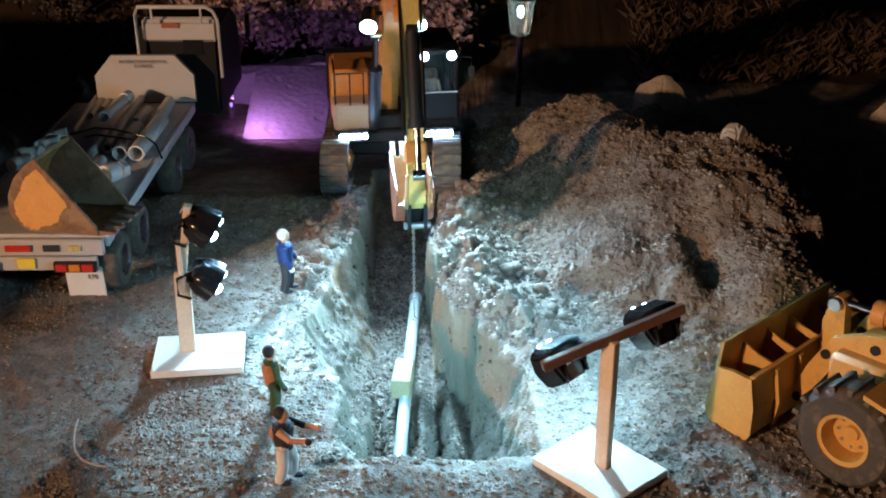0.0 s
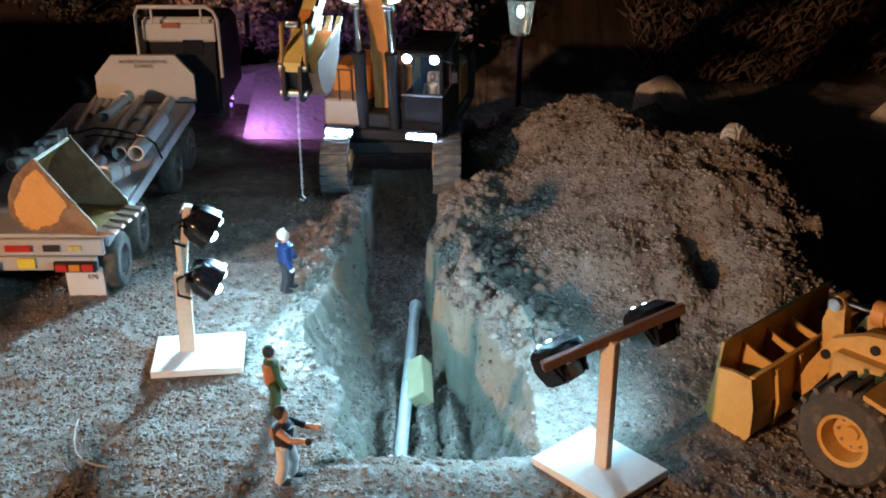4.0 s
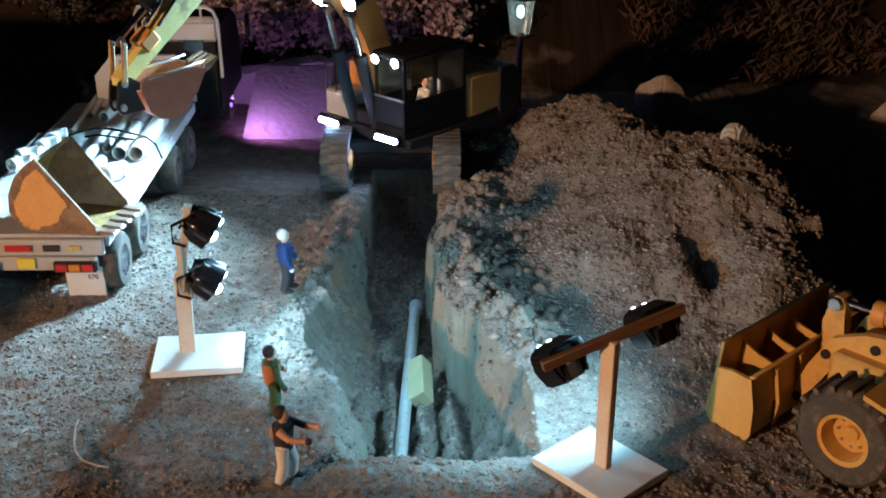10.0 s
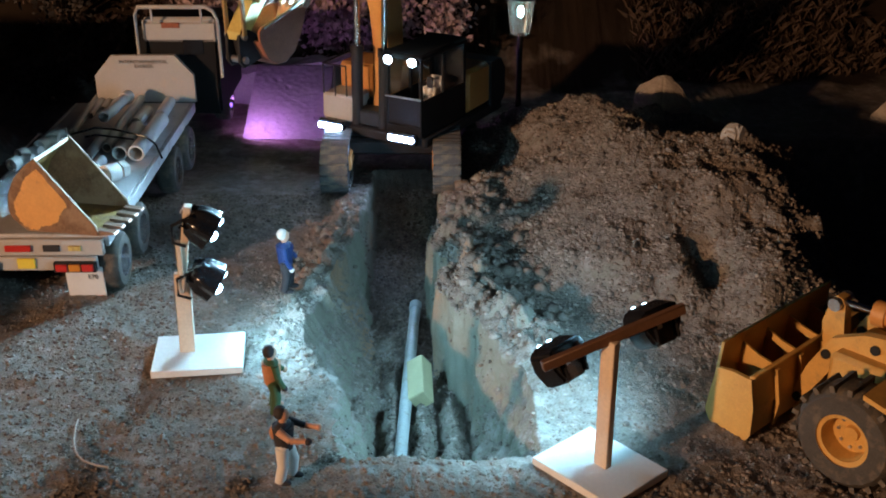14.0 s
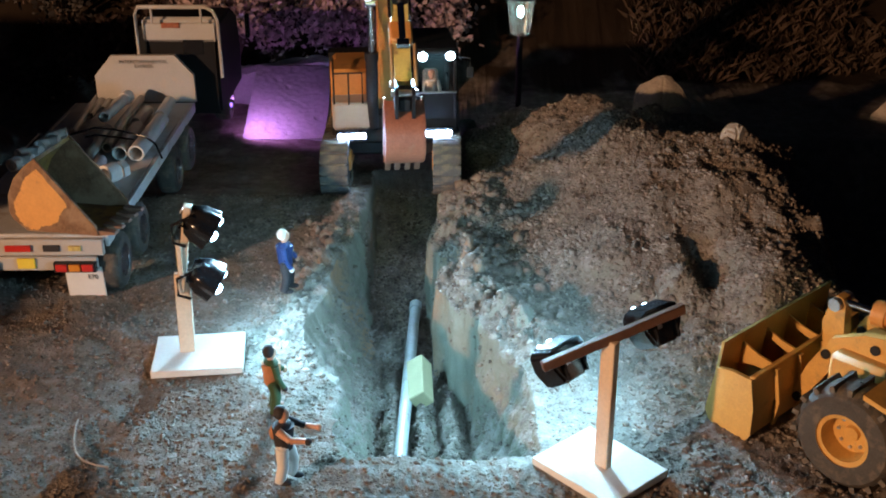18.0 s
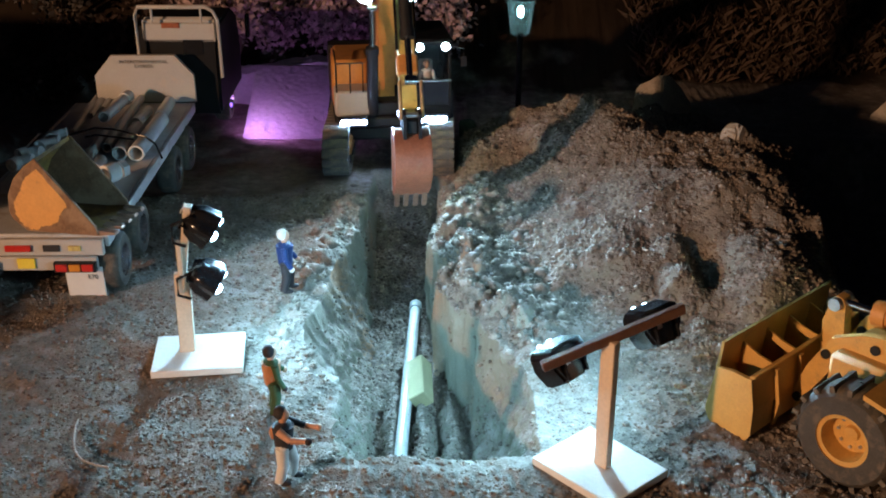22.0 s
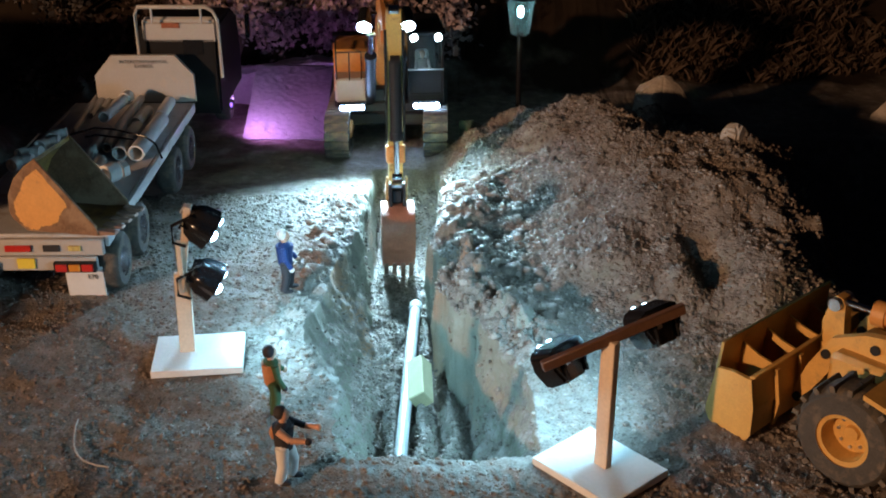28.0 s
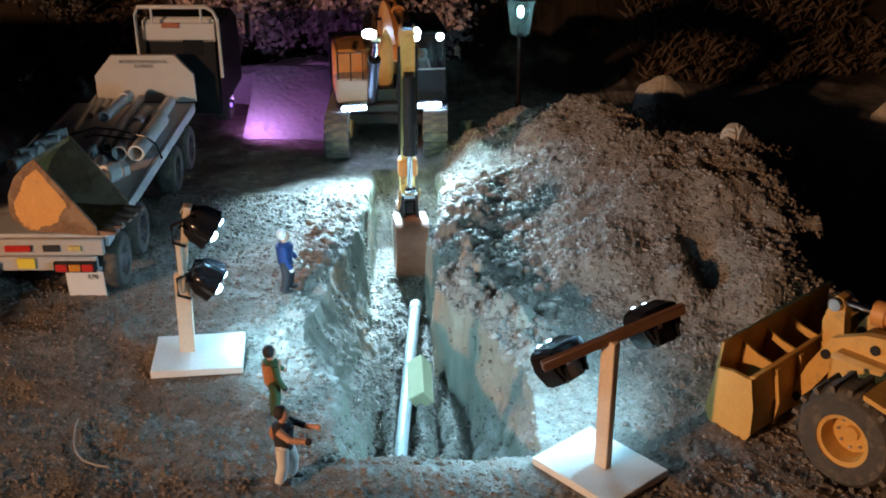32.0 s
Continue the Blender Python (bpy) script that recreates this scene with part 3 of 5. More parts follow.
    # cab lamps and mirror
    for x in (0.049, 0.099):
        work_light("cab_lamp", h, pose(x, y0 - 0.004, zt - 0.006, -80, 0, 0), 0.0068, LEDCAB, 0.010)
    bm = BM()
    tube(bm, [(0.112, -0.12, 0.25), (0.135, -0.135, 0.25), (0.135, -0.135, 0.235)], 0.0015, 6)
    box(bm, 0.012, 0.003, 0.02, pose(0.135, -0.136, 0.225), 0.001)
    part("mirror", bm, DARK, h)
    # light bars low on the front
    for x, w in ((-0.082, 0.052), (0.074, 0.055)):
        bm = BM()
        box(bm, w + 0.006, 0.010, 0.022, pose(x, -0.132, 0.111, -8, 0, 0), 0.002)
        bar = part("light_bar", bm, BLACK, h, "black housing of a light bar")
        bm = BM()
        k = 5
        for i in range(k):
            cyl(bm, w / k * 0.46, w / k * 0.46, 0.002, pose(x + (i - (k - 1) / 2) * w / k, -0.1385, 0.111, 82, 0, 0), 12)
        part("leds", bm, LEDBAR, bar, "row of glowing cold leds", smooth=False)


build_house()


def build_arm():
    boom_pts = []
    for k in range(15):
        s = k / 14
        z = 0.108 * math.sin(math.pi * s) ** 0.85
        h = np.interp(s, [0, 0.12, 0.45, 0.8, 1], [0.014, 0.024, 0.031, 0.022, 0.014])
        boom_pts.append((BOOM * s, z, float(h)))
    bm = BM()
    prism(bm, arm_profile(boom_pts), -0.0165, 0.0165)
    cyl(bm, 0.015, 0.015, 0.05, pose(0, 0, 0, 0, 90, 0), 18)
    cyl(bm, 0.014, 0.014, 0.044, pose(0, -BOOM, 0, 0, 90, 0), 18)
    boom = part("boom", bm, ORANGE, excavator, "orange cranked boom")
    for x, splay in ((-0.041, -5), (0.041, 2)):
        work_light("boom_lamp", boom, pose(x, -0.235, 0.100, -27, 0, 0) @ pose(0, 0, 0, 0, -splay, 0), 0.0120, LED, 0.016, 0.0275)
    bm = BM()
    box(bm, 0.088, 0.006, 0.006, pose(0, -0.226, 0.108), 0.001)
    part("lamp_bracket", bm, DARK, boom)
    bm = BM()
    tube(bm, [(0.010, -0.05, 0.055), (0.012, -0.16, 0.115), (0.012, -0.26, 0.138), (0.010, -0.36, 0.110), (0.006, -0.46, 0.055)], 0.0028, 6)
    tube(bm, [(-0.010, -0.05, 0.055), (-0.012, -0.16, 0.115), (-0.012, -0.26, 0.138), (-0.010, -0.36, 0.110), (-0.006, -0.46, 0.055)], 0.0028, 6)
    part("hydraulic_hose", bm, BLACK, boom)

    bm = BM()
    prism(bm, [(0.055, 0.018), (0.055, 0.034), (0.0, 0.030), (-0.06, 0.026), (-0.28, 0.010), (-0.288, 0.0), (-0.28, -0.010), (-0.10, -0.016), (0.0, -0.018), (0.03, -0.008)], -0.0125, 0.0125)
    cyl(bm, 0.013, 0.013, 0.042, pose(0, 0, 0, 0, 90, 0), 16)
    stick = part("stick", bm, PALE_YELLOW, excavator, "yellow dipper stick")
    part("stick_bracket", box(BM(), 0.034, 0.032, 0.024, pose(0, -0.205, 0.012), 0.003), ORANGE, stick)
    bm = BM()
    for x in (-0.015, 0.015):
        tube(bm, [(x, 0.02, 0.03), (x, -0.10, 0.028), (x, -0.18, 0.018)], 0.0025, 6)
    part("hydraulic_hose", bm, BLACK, stick)

    # bucket hangs from its pin, teeth down, open towards the machine
    w = 0.032
    back = [(-0.014, 0.008), (-0.043, -0.003), (-0.057, -0.020), (-0.062, -0.043), (-0.056, -0.068), (-0.036, -0.095), (-0.006, -0.120)]
    inner = [(-0.005, -0.116), (-0.033, -0.092), (-0.052, -0.066), (-0.058, -0.043), (-0.053, -0.022), (-0.041, -0.007), (-0.014, 0.003)]
    bm = BM()
    prism(bm, back + inner, -w, w)
    bucket = part("bucket", bm, RUST, excavator, "rusty red digging bucket")
    side = [(-0.013, 0.007), (-0.042, -0.003), (-0.056, -0.020), (-0.0605, -0.043), (-0.0545, -0.068), (-0.035, -0.095), (-0.006, -0.119), (0.000, -0.100), (0.003, -0.050), (0.004, -0.006), (0.000, 0.004)]
    for x in (-w, w):
        part("bucket_side", prism(BM(), side, x - 0.0018, x + 0.0018), RUST, bucket)
        bm = BM()
        box(bm, 0.0055, 0.003, 0.108, pose(x, 0.0022, -0.062, 2, 0, 0), 0.001)
        part("side_cutter", bm, STEEL, bucket, "worn bright edge")
    for x in (-0.026, -0.009, 0.009, 0.026):
        bm = BM()
        prism(bm, [(-0.014, -0.110), (-0.002, -0.116), (0.006, -0.144), (0.003, -0.146), (-0.009, -0.128)], x - 0.0045, x + 0.0045)
        part("tooth", bm, TOOTH, bucket, "worn steel tooth")
    for x in (-0.014, 0.014):
        bm = BM()
        prism(bm, [(-0.043, -0.015), (-0.041, 0.040), (-0.031, 0.046), (0.0, 0.037), (0.009, 0.027), (0.005, 0.012), (-0.006, -0.003)], x - 0.003, x + 0.003)
        part("bucket_ear", bm, DARK, bucket)
    part("quick_coupler", box(BM(), 0.022, 0.038, 0.026, pose(0, -0.017, 0.016), 0.003), DARK, bucket, "dark quick coupler")
    for y, z in ((0, 0.027), (-0.031, 0.036)):
        part("bucket_pin", cyl(BM(), 0.005, 0.005, 0.046, pose(0, y, z, 0, 90, 0), 12), STEEL, bucket, "bright pin")

    for ob in (bucket, *bucket.children):
        ob.data.transform(Matrix.Diagonal((0.87, 1.15, 0.93, 1)))

    rods = []
    for name, barrel, rod, r in (("boom_cylinder", 0.15, 0.16, 0.011), ("boom_cylinder", 0.15, 0.16, 0.011), ("stick_cylinder", 0.17, 0.17, 0.011), ("bucket_cylinder", 0.14, 0.12, 0.0105)):
        bm = BM()
        cyl(bm, r, r, barrel, pose(0, -barrel / 2, 0, 90, 0, 0), 16)
        cyl(bm, r * 1.15, r * 1.15, 0.014, pose(0, -barrel + 0.007, 0, 90, 0, 0), 16)
        cyl(bm, r * 0.9, r * 0.9, 0.016, pose(0, 0, 0, 0, 90, 0), 12)
        a = part(name, bm, DARK if name != "stick_cylinder" else ORANGE, excavator, "hydraulic cylinder")
        bm = BM()
        cyl(bm, r * 0.5, r * 0.5, rod, pose(0, -rod / 2, 0, 90, 0, 0), 12)
        cyl(bm, r * 0.8, r * 0.8, 0.018, pose(0, 0, 0, 0, 90, 0), 12)
        b = part("piston_rod", bm, CHROME, excavator, "bright piston rod")
        rods.append((a, b))
    link = part("bucket_link", box(box(BM(), 0.005, 0.062, 0.010, pose(-0.017, -0.031, 0), 0.002), 0.005, 0.062, 0.010, pose(0.017, -0.031, 0), 0.002), LINKAGE, excavator, "yellow bucket linkage")
    return boom, stick, bucket, rods, link


boom, stick, bucket, rods, bucket_link = build_arm()

# time, backing (m), swing (deg), reach of the bucket's top from the swing axis (m), its height (m), bucket turn (deg)
DIG = [
    (0, 0, 7.7, 0.48, 0.131, -105), (0.5, 0, 7.6, 0.48, 0.124, -105), (1, 0, 7.4, 0.48, 0.108, -105), (2.0, 0, 7.4, 0.48, 0.108, -105), (2.5, 0, 6.6, 0.48, 0.161, -105),
    (3, 0, 5.7, 0.47, 0.251, -105), (3.5, 0, 3.6, 0.47, 0.315, -105), (4.5, 0, -26, 0.55, 0.37, -100), (5.5, 0, -42, 0.602, 0.44, -78), (6, 0, -42, 0.602, 0.44, -78), (7, 0, -42.5, 0.598, 0.436, -80), (7.5, 0, -43, 0.578, 0.416, -82), (8, 0, -43, 0.566, 0.396, -84), (8.5, 0, -43, 0.558, 0.36, -85), (9, 0, -43, 0.552, 0.31, -87), (10, 0, -43, 0.542, 0.286, -94), (11, 0, -43, 0.506, 0.258, -99), (11.5, 0, -43, 0.49, 0.25, -101), (12, 0, -43, 0.476, 0.244, -102), (12.6, 0, -43, 0.474, 0.244, -104), (13, 0, -42, 0.468, 0.268, -104), (13.5, 0, -40, 0.422, 0.328, -102), (14, 0, -30, 0.398, 0.350, -103), (14.5, 0, -17, 0.38, 0.345, -97), (15.5, 0, -4, 0.42, 0.32, -65), (16.5, 0, 4.9, 0.45, 0.292, -38), (17, 0, 5.2, 0.45, 0.291, -34),
    (18, 0, 5.9, 0.46, 0.274, -18), (18.5, 0, 6.7, 0.47, 0.242, -6), (19, 0, 7.1, 0.48, 0.216, 0), (20.6, 0, 7.1, 0.48, 0.216, 0), (21, 0.07, 7.4, 0.48, 0.206, 0),
    (21.5, 0.11, 7.5, 0.48, 0.204, 0), (22, 0.145, 7.6, 0.48, 0.206, 0), (22.5, 0.17, 7.6, 0.48, 0.211, 0), (23, 0.2, 7.6, 0.48, 0.218, 0), (23.5, 0.275, 7.5, 0.48, 0.217, 0),
    (24, 0.3, 7.0, 0.48, 0.205, 0), (25, 0.3, 6.5, 0.48, 0.200, 0), (25.5, 0.3, 6.5, 0.48, 0.198, 0), (26.5, 0.3, 5.7, 0.47, 0.126, 8), (27.5, 0.3, 5.1, 0.46, 0.034, 18),
    (28, 0.3, 5.5, 0.46, 0.023, 20), (29.2, 0.3, 5.5, 0.46, 0.01, 22), (30.3, 0.3, 5.5, 0.46, 0.008, 22), (31.0, 0.3, 5.8, 0.46, 0.01, 22), (31.5, 0.3, 6.8, 0.46, 0.005, 22),
    (32, 0.3, 8.1, 0.46, -0.001, 22)]


def at(t):
    """The digging pose at time t, eased between the keys."""
    for a, b in zip(DIG, DIG[1:]):
        if t <= b[0]:
            s = max(0.0, (t - a[0]) / (b[0] - a[0]))
            s = s * s * (3 - 2 * s)
            return [p + (q - p) * s for p, q in zip(a, b)]
    return list(DIG[-1])


def plane(swing, r, z, degrees=0.0, x=0.0):
    """A pose in the arm's upright plane: reach r, height z, pointing up by degrees."""
    return Matrix.Rotation(radians(swing), 4, "Z") @ pose(ARM_X + x, -r, z, -degrees, 0, 0)


def machine(t):
    back = at(t)[1]
    return pose(-0.0945 - 0.075 * back, 2.075 + back, -0.037 * min(1, back / 0.28))


def arm_poses(t):
    _, back, swing, pr, pz, turn = at(t)
    yaw = -4 * min(1, max(0, (t - 3.6) / 1.8)) * min(1, max(0, (16 - t) / 2.2))
    a = math.radians(turn)
    top = (pr, pz)
    pr, pz = pr - COUPLER * math.sin(a), pz + COUPLER * math.cos(a)
    dx, dz = pr - FOOT[0], pz - FOOT[1]
    d = min(math.hypot(dx, dz), BOOM + STICK - 0.005)
    lift = math.atan2(dz, dx) + math.acos(max(-1, min(1, (BOOM ** 2 + d * d - STICK ** 2) / (2 * BOOM * d))))
    tip = (FOOT[0] + BOOM * math.cos(lift), FOOT[1] + BOOM * math.sin(lift))
    hang = math.atan2(pz - tip[1], pr - tip[0])

    def on(base, ang, r, z):
        return (base[0] + r * math.cos(ang) - z * math.sin(ang), base[1] + r * math.sin(ang) + z * math.cos(ang))

    out = {"house": Matrix.Rotation(radians(swing), 4, "Z") @ pose(0, 0.045, -0.014), "boom": plane(swing, *FOOT, math.degrees(lift)),
           "stick": plane(swing, *tip, math.degrees(hang)), "bucket": plane(swing, *top, 0) @ Matrix.Rotation(radians(yaw), 4, "Z") @ pose(0, 0, 0, -turn, 0, 0)}
    ear = on(top, a, 0.038, 0.0335)
    knee = on(tip, hang, STICK - 0.042, 0.046)
    pairs = [((0.06, 0.098), on(FOOT, lift, 0.225, 0.070), -0.030), ((0.06, 0.098), on(FOOT, lift, 0.225, 0.070), 0.030),
             (on(FOOT, lift, 0.24, 0.146), on(tip, hang, -0.052, 0.026), 0.0), (on(tip, hang, 0.03, 0.044), knee, 0.0)]
    for i, (p, q, x) in enumerate(pairs):
        ang = math.degrees(math.atan2(q[1] - p[1], q[0] - p[0]))
        out["barrel", i] = plane(swing, *p, ang, x)
        out["rod", i] = plane(swing, *q, ang + 180, x)
    out["link"] = plane(swing, *knee, math.degrees(math.atan2(ear[1] - knee[1], ear[0] - knee[0])))
    return out

# ---- lorry with pipes ----
lorry = thing("flatbed_lorry", "white flatbed lorry model with a headboard, loaded with pipes", "lorry", pose(-0.607, 1.50, 0.0, 0, 0, 0.6))
BED = 0.10


def wheel(parent, m, r, w, rim_mat, lugs=0, hub=0.5):
    """A road wheel, its axle along x, outer face at +x."""
    bm = BM()
    lathe(bm, [(r * hub, -w / 2), (r * 0.86, -w / 2), (r * 0.97, -w * 0.38), (r, -w * 0.2), (r, w * 0.2), (r * 0.97, w * 0.38), (r * 0.86, w / 2), (r * hub, w / 2)], pose(0, 0, 0, 0, 90, 0), 32)
    tyre = part("tyre", bm, RUBBER, parent, "black rubber tyre", m)
    if lugs:
        bm = BM()
        for sx in (-1, 1):
            prism(bm, [(-r * 0.055, r * 0.93), (r * 0.055, r * 0.93), (r * 0.045, r * 1.06), (-r * 0.045, r * 1.06)], min(sx * w * 0.02, sx * w * 0.48), max(sx * w * 0.02, sx * w * 0.48))
        lug = mesh_of(bm, "tread_lug", RUBBER)
        for k in range(lugs):
            ob = new("tread_lug", lug)
            ob.parent = tyre
            ob.matrix_basis = Matrix.Rotation(6.2832 * k / lugs, 4, "X")
    bm = BM()
    rr = r * hub
    lathe(bm, [(rr * 1.0, w * 0.50), (rr * 1.02, w * 0.46), (rr * 0.84, w * 0.45), (rr * 0.76, w * 0.02), (rr * 0.30, w * 0.02), (rr * 0.26, w * 0.12), (0.0004, w * 0.13)], pose(0, 0, 0, 0, 90, 0), 28)
    lathe(bm, [(rr * 1.0, -w * 0.48), (0.0004, -w * 0.3)], pose(0, 0, 0, 0, 90, 0), 28)
    rim = part("rim", bm, rim_mat, tyre, "wheel rim")
    bm = BM()
    for k in range(8):
        a = 6.2832 * k / 8
        cyl(bm, rr * 0.07, rr * 0.07, w * 0.06, pose(w * 0.04, rr * 0.52 * math.cos(a), rr * 0.58 * math.sin(a), 0, 90, 0), 6)
    part("wheel_nuts", bm, STEEL, tyre)
    return tyre


def lettering(words, size, parent):
    """Raised dark letters, centred, as one mesh."""
    curve = bpy.data.curves.new("writing", "FONT")
    curve.body, curve.size, curve.extrude, curve.align_x = words, size, 0.0002, "CENTER"
    tmp = new("tmp", curve)
    me = bpy.data.meshes.new_from_object(tmp.evaluated_get(bpy.context.evaluated_depsgraph_get()))
    bpy.data.objects.remove(tmp)
    me.materials.clear()
    me.materials.append(INK)
    ob = new("writing", me)
    ob.parent = parent
    ob["label"] = "dark printed letters"
    return ob


def build_lorry():
    p = lorry
    part("flatbed", box(BM(), 0.226, 0.665, 0.012, pose(0, 0.345, BED - 0.006), 0.002), GREYWHITE, p, "white painted flatbed")
    for sx in (-1, 1):
        part("bed_rail", box(BM(), 0.006, 0.665, 0.020, pose(sx * 0.116, 0.345, BED - 0.010), 0.001), GREYWHITE, p)
        part("chassis_rail", box(BM(), 0.014, 0.90, 0.022, pose(sx * 0.035, 0.485, 0.074), 0.002), DARK, p)
    bm = BM()
    prism(bm, [(-0.097, BED), (0.097, BED), (0.097, BED + 0.054), (0.062, BED + 0.094), (-0.062, BED + 0.094), (-0.097, BED + 0.054)], -0.005, 0.005)
    bmesh.ops.rotate(bm, verts=bm.verts, cent=(0, 0, 0), matrix=Matrix.Rotation(radians(90), 3, "Z"))
    part("headboard", bm, WHITE, p, "white octagonal headboard", pose(0.025, 0.68, 0.002))
    # rear bumper, lamps, plate and flaps
    part("rear_bumper", box(BM(), 0.226, 0.010, 0.026, pose(0, 0.006, 0.083), 0.002), WHITE, p, "white rear bumper")
    for x in (-0.095, -0.010):
        lens = part("marker_lamp", box(BM(), 0.038, 0.004, 0.010, pose(x, -0.001, 0.083), 0.001), RED, p, "red marker lamp")
    part("bumper_badge", box(BM(), 0.024, 0.003, 0.010, pose(0.038, -0.0005, 0.083), 0.0005), INK, p, "small dark badge")
    part("amber_lamp", box(BM(), 0.018, 0.003, 0.008, pose(0.072, -0.0008, 0.083), 0.0005), PALE_YELLOW, p)
    part("underrun_bar", box(BM(), 0.20, 0.008, 0.022, pose(0, 0.010, 0.055), 0.002), WHITE, p)
    part("number_plate", box(BM(), 0.026, 0.003, 0.016, pose(-0.003, 0.004, 0.057), 0.0005), PLATE, p, "yellow plate")
    for x in (-0.075, 0.068):
        block = part("tail_lamp", box(BM(), 0.062, 0.010, 0.016, pose(x, 0.004, 0.052), 0.001), DARK, p, "dark tail lamp block")
        for k, mm in enumerate((RED, AMBER, RED)):
            part("lens", box(BM(), 0.017, 0.004, 0.011, pose(x + (k - 1) * 0.019, -0.0018, 0.052), 0.001), mm, block)
        flap = part("mud_flap", box(BM(), 0.056, 0.003, 0.056, pose(x + 0.009 * (1 if x > 0 else -1), 0.014, 0.020, 6, 0, 0), 0.001), FLAP, p, "white mud flap with small writing")
        if x > 0:
            ob = lettering("E70", 0.0105, flap)
            ob.matrix_basis = pose(x + 0.022, 0.0100, 0.029, 96, 0, 0)
            part("red_stripe", box(BM(), 0.045, 0.0008, 0.003, pose(x + 0.009, 0.0150, -0.002, 6, 0, 0)), REDINK, flap)
    for words, size, z in (("INTERCONTINENTAL", 0.0098, BED + 0.0805), ("EXPRESS", 0.0098, BED + 0.0715)):
        ob = lettering(words, size, p)
        ob.matrix_basis = pose(0.026, 0.6742, z, 90, 0, 0)
    # wheels: four axles behind, one in front
    for y in (0.055, 0.175, 0.455, 0.575):
        for sx in (-1, 1):
            wheel(p, pose(sx * 0.110, y, 0.040) if sx > 0 else pose(sx * 0.100, y, 0.040, 0, 0, 180), 0.044, 0.034, CHROME, 0, 0.56)
        part("axle", cyl(BM(), 0.006, 0.006, 0.19, pose(0, y, 0.04, 0, 90, 0), 10), DARK, p)
    for sx in (-1, 1):
        wheel(p, pose(0.06 + sx * 0.075, 0.90, 0.040) if sx > 0 else pose(0.06 + sx * 0.075, 0.90, 0.040, 0, 0, 180), 0.044, 0.034, CHROME, 0, 0.56)
    # cab
    CAB = pose(0.093, 0, 0) @ Matrix.Diagonal((0.80, 1, 1.035, 1))
    bm = BM()
    prism(bm, [(0.72, 0.06), (0.98, 0.06), (0.99, 0.13), (0.965, 0.21), (0.90, 0.235), (0.72, 0.235)], -0.108, 0.090)
    bmesh.ops.bevel(bm, geom=bm.edges[:], offset=0.006, segments=2, affect="EDGES")
    part("cab", bm, CABIN, p, "dark driver's cab", CAB)
    part("cab_rear_window", box(BM(), 0.05, 0.003, 0.03, pose(0.03, 0.719, 0.195), 0.001), BLACK, p, "", CAB)
    bm = BM()
    prism(bm, [(0.715, 0.205), (0.715, 0.245), (0.722, 0.252), (0.738, 0.250), (0.742, 0.240), (0.742, 0.205)], -0.092, 0.092)
    bmesh.ops.bevel(bm, geom=bm.edges[:], offset=0.005, segments=2, affect="EDGES")
    part("roof_fairing", bm, WHITE, p, "white roof fairing", CAB)
    part("fairing_lamp", box(BM(), 0.045, 0.003, 0.010, pose(-0.02, 0.7135, 0.238), 0.001), DIMRED, p, "", CAB)
    bm = BM()
    hoop = [(-0.100, 0.0, 0.17), (-0.100, 0.0, 0.262), (-0.092, 0.0, 0.276), (0.072, 0.0, 0.276), (0.090, 0.0, 0.268), (0.100, 0.0, 0.25), (0.102, 0.0, 0.14)]
    tube(bm, [(x, 0.700, z) for x, y, z in hoop], 0.0042, 8)
    tube(bm, [(-0.060, 0.700, 0.245), (-0.060, 0.700, 0.276)], 0.003, 8)
    tube(bm, [(0.060, 0.700, 0.245), (0.060, 0.700, 0.276)], 0.003, 8)
    part("roll_bar", bm, WHITE, p, "white tubular rear bar", CAB)
    for sx in (-1, 1):
        part("mirror", box(BM(), 0.012, 0.016, 0.05, pose(sx * 0.125, 0.93, 0.19), 0.003), BLACK, p, "", CAB)
    part("side_lamp", cyl(BM(), 0.004, 0.004, 0.004, pose(0.110, 0.735, 0.075, 0, 90, 0), 10), PURPLE, p, "small purple side lamp", CAB)


build_lorry()


def bed_point(x, y, z=0.0):
    return Matrix.Translation((-0.607, 1.50, 0)) @ pose(0, 0, 0, 0, 0, 0.6) @ Vector((x, y, BED + z))


def pipe(label, a, b, r, mat=None, group="pipes on the lorry", collar=False):
    a, b = Vector(a), Vector(b)
    d = b - a
    q = Matrix.Translation(a) @ d.to_track_quat("Z", "Y").to_matrix().to_4x4()
    bm = BM()
    n = d.length
    ends = [(r * 0.80, 0.002), (r * 0.80, 0), (r, 0)] + ([(r, n - r * 2.4), (r * 1.2, n - r * 2.3), (r * 1.2, n), (r * 0.85, n)] if collar else [(r, n), (r * 0.80, n)]) + [(r * 0.80, n - 0.002), (r * 0.80, 0.002)]
    lathe(bm, ends, segs=20)
    return thing("pipe", label, "pipe", q, group, bm=bm, mat=mat or PVC)


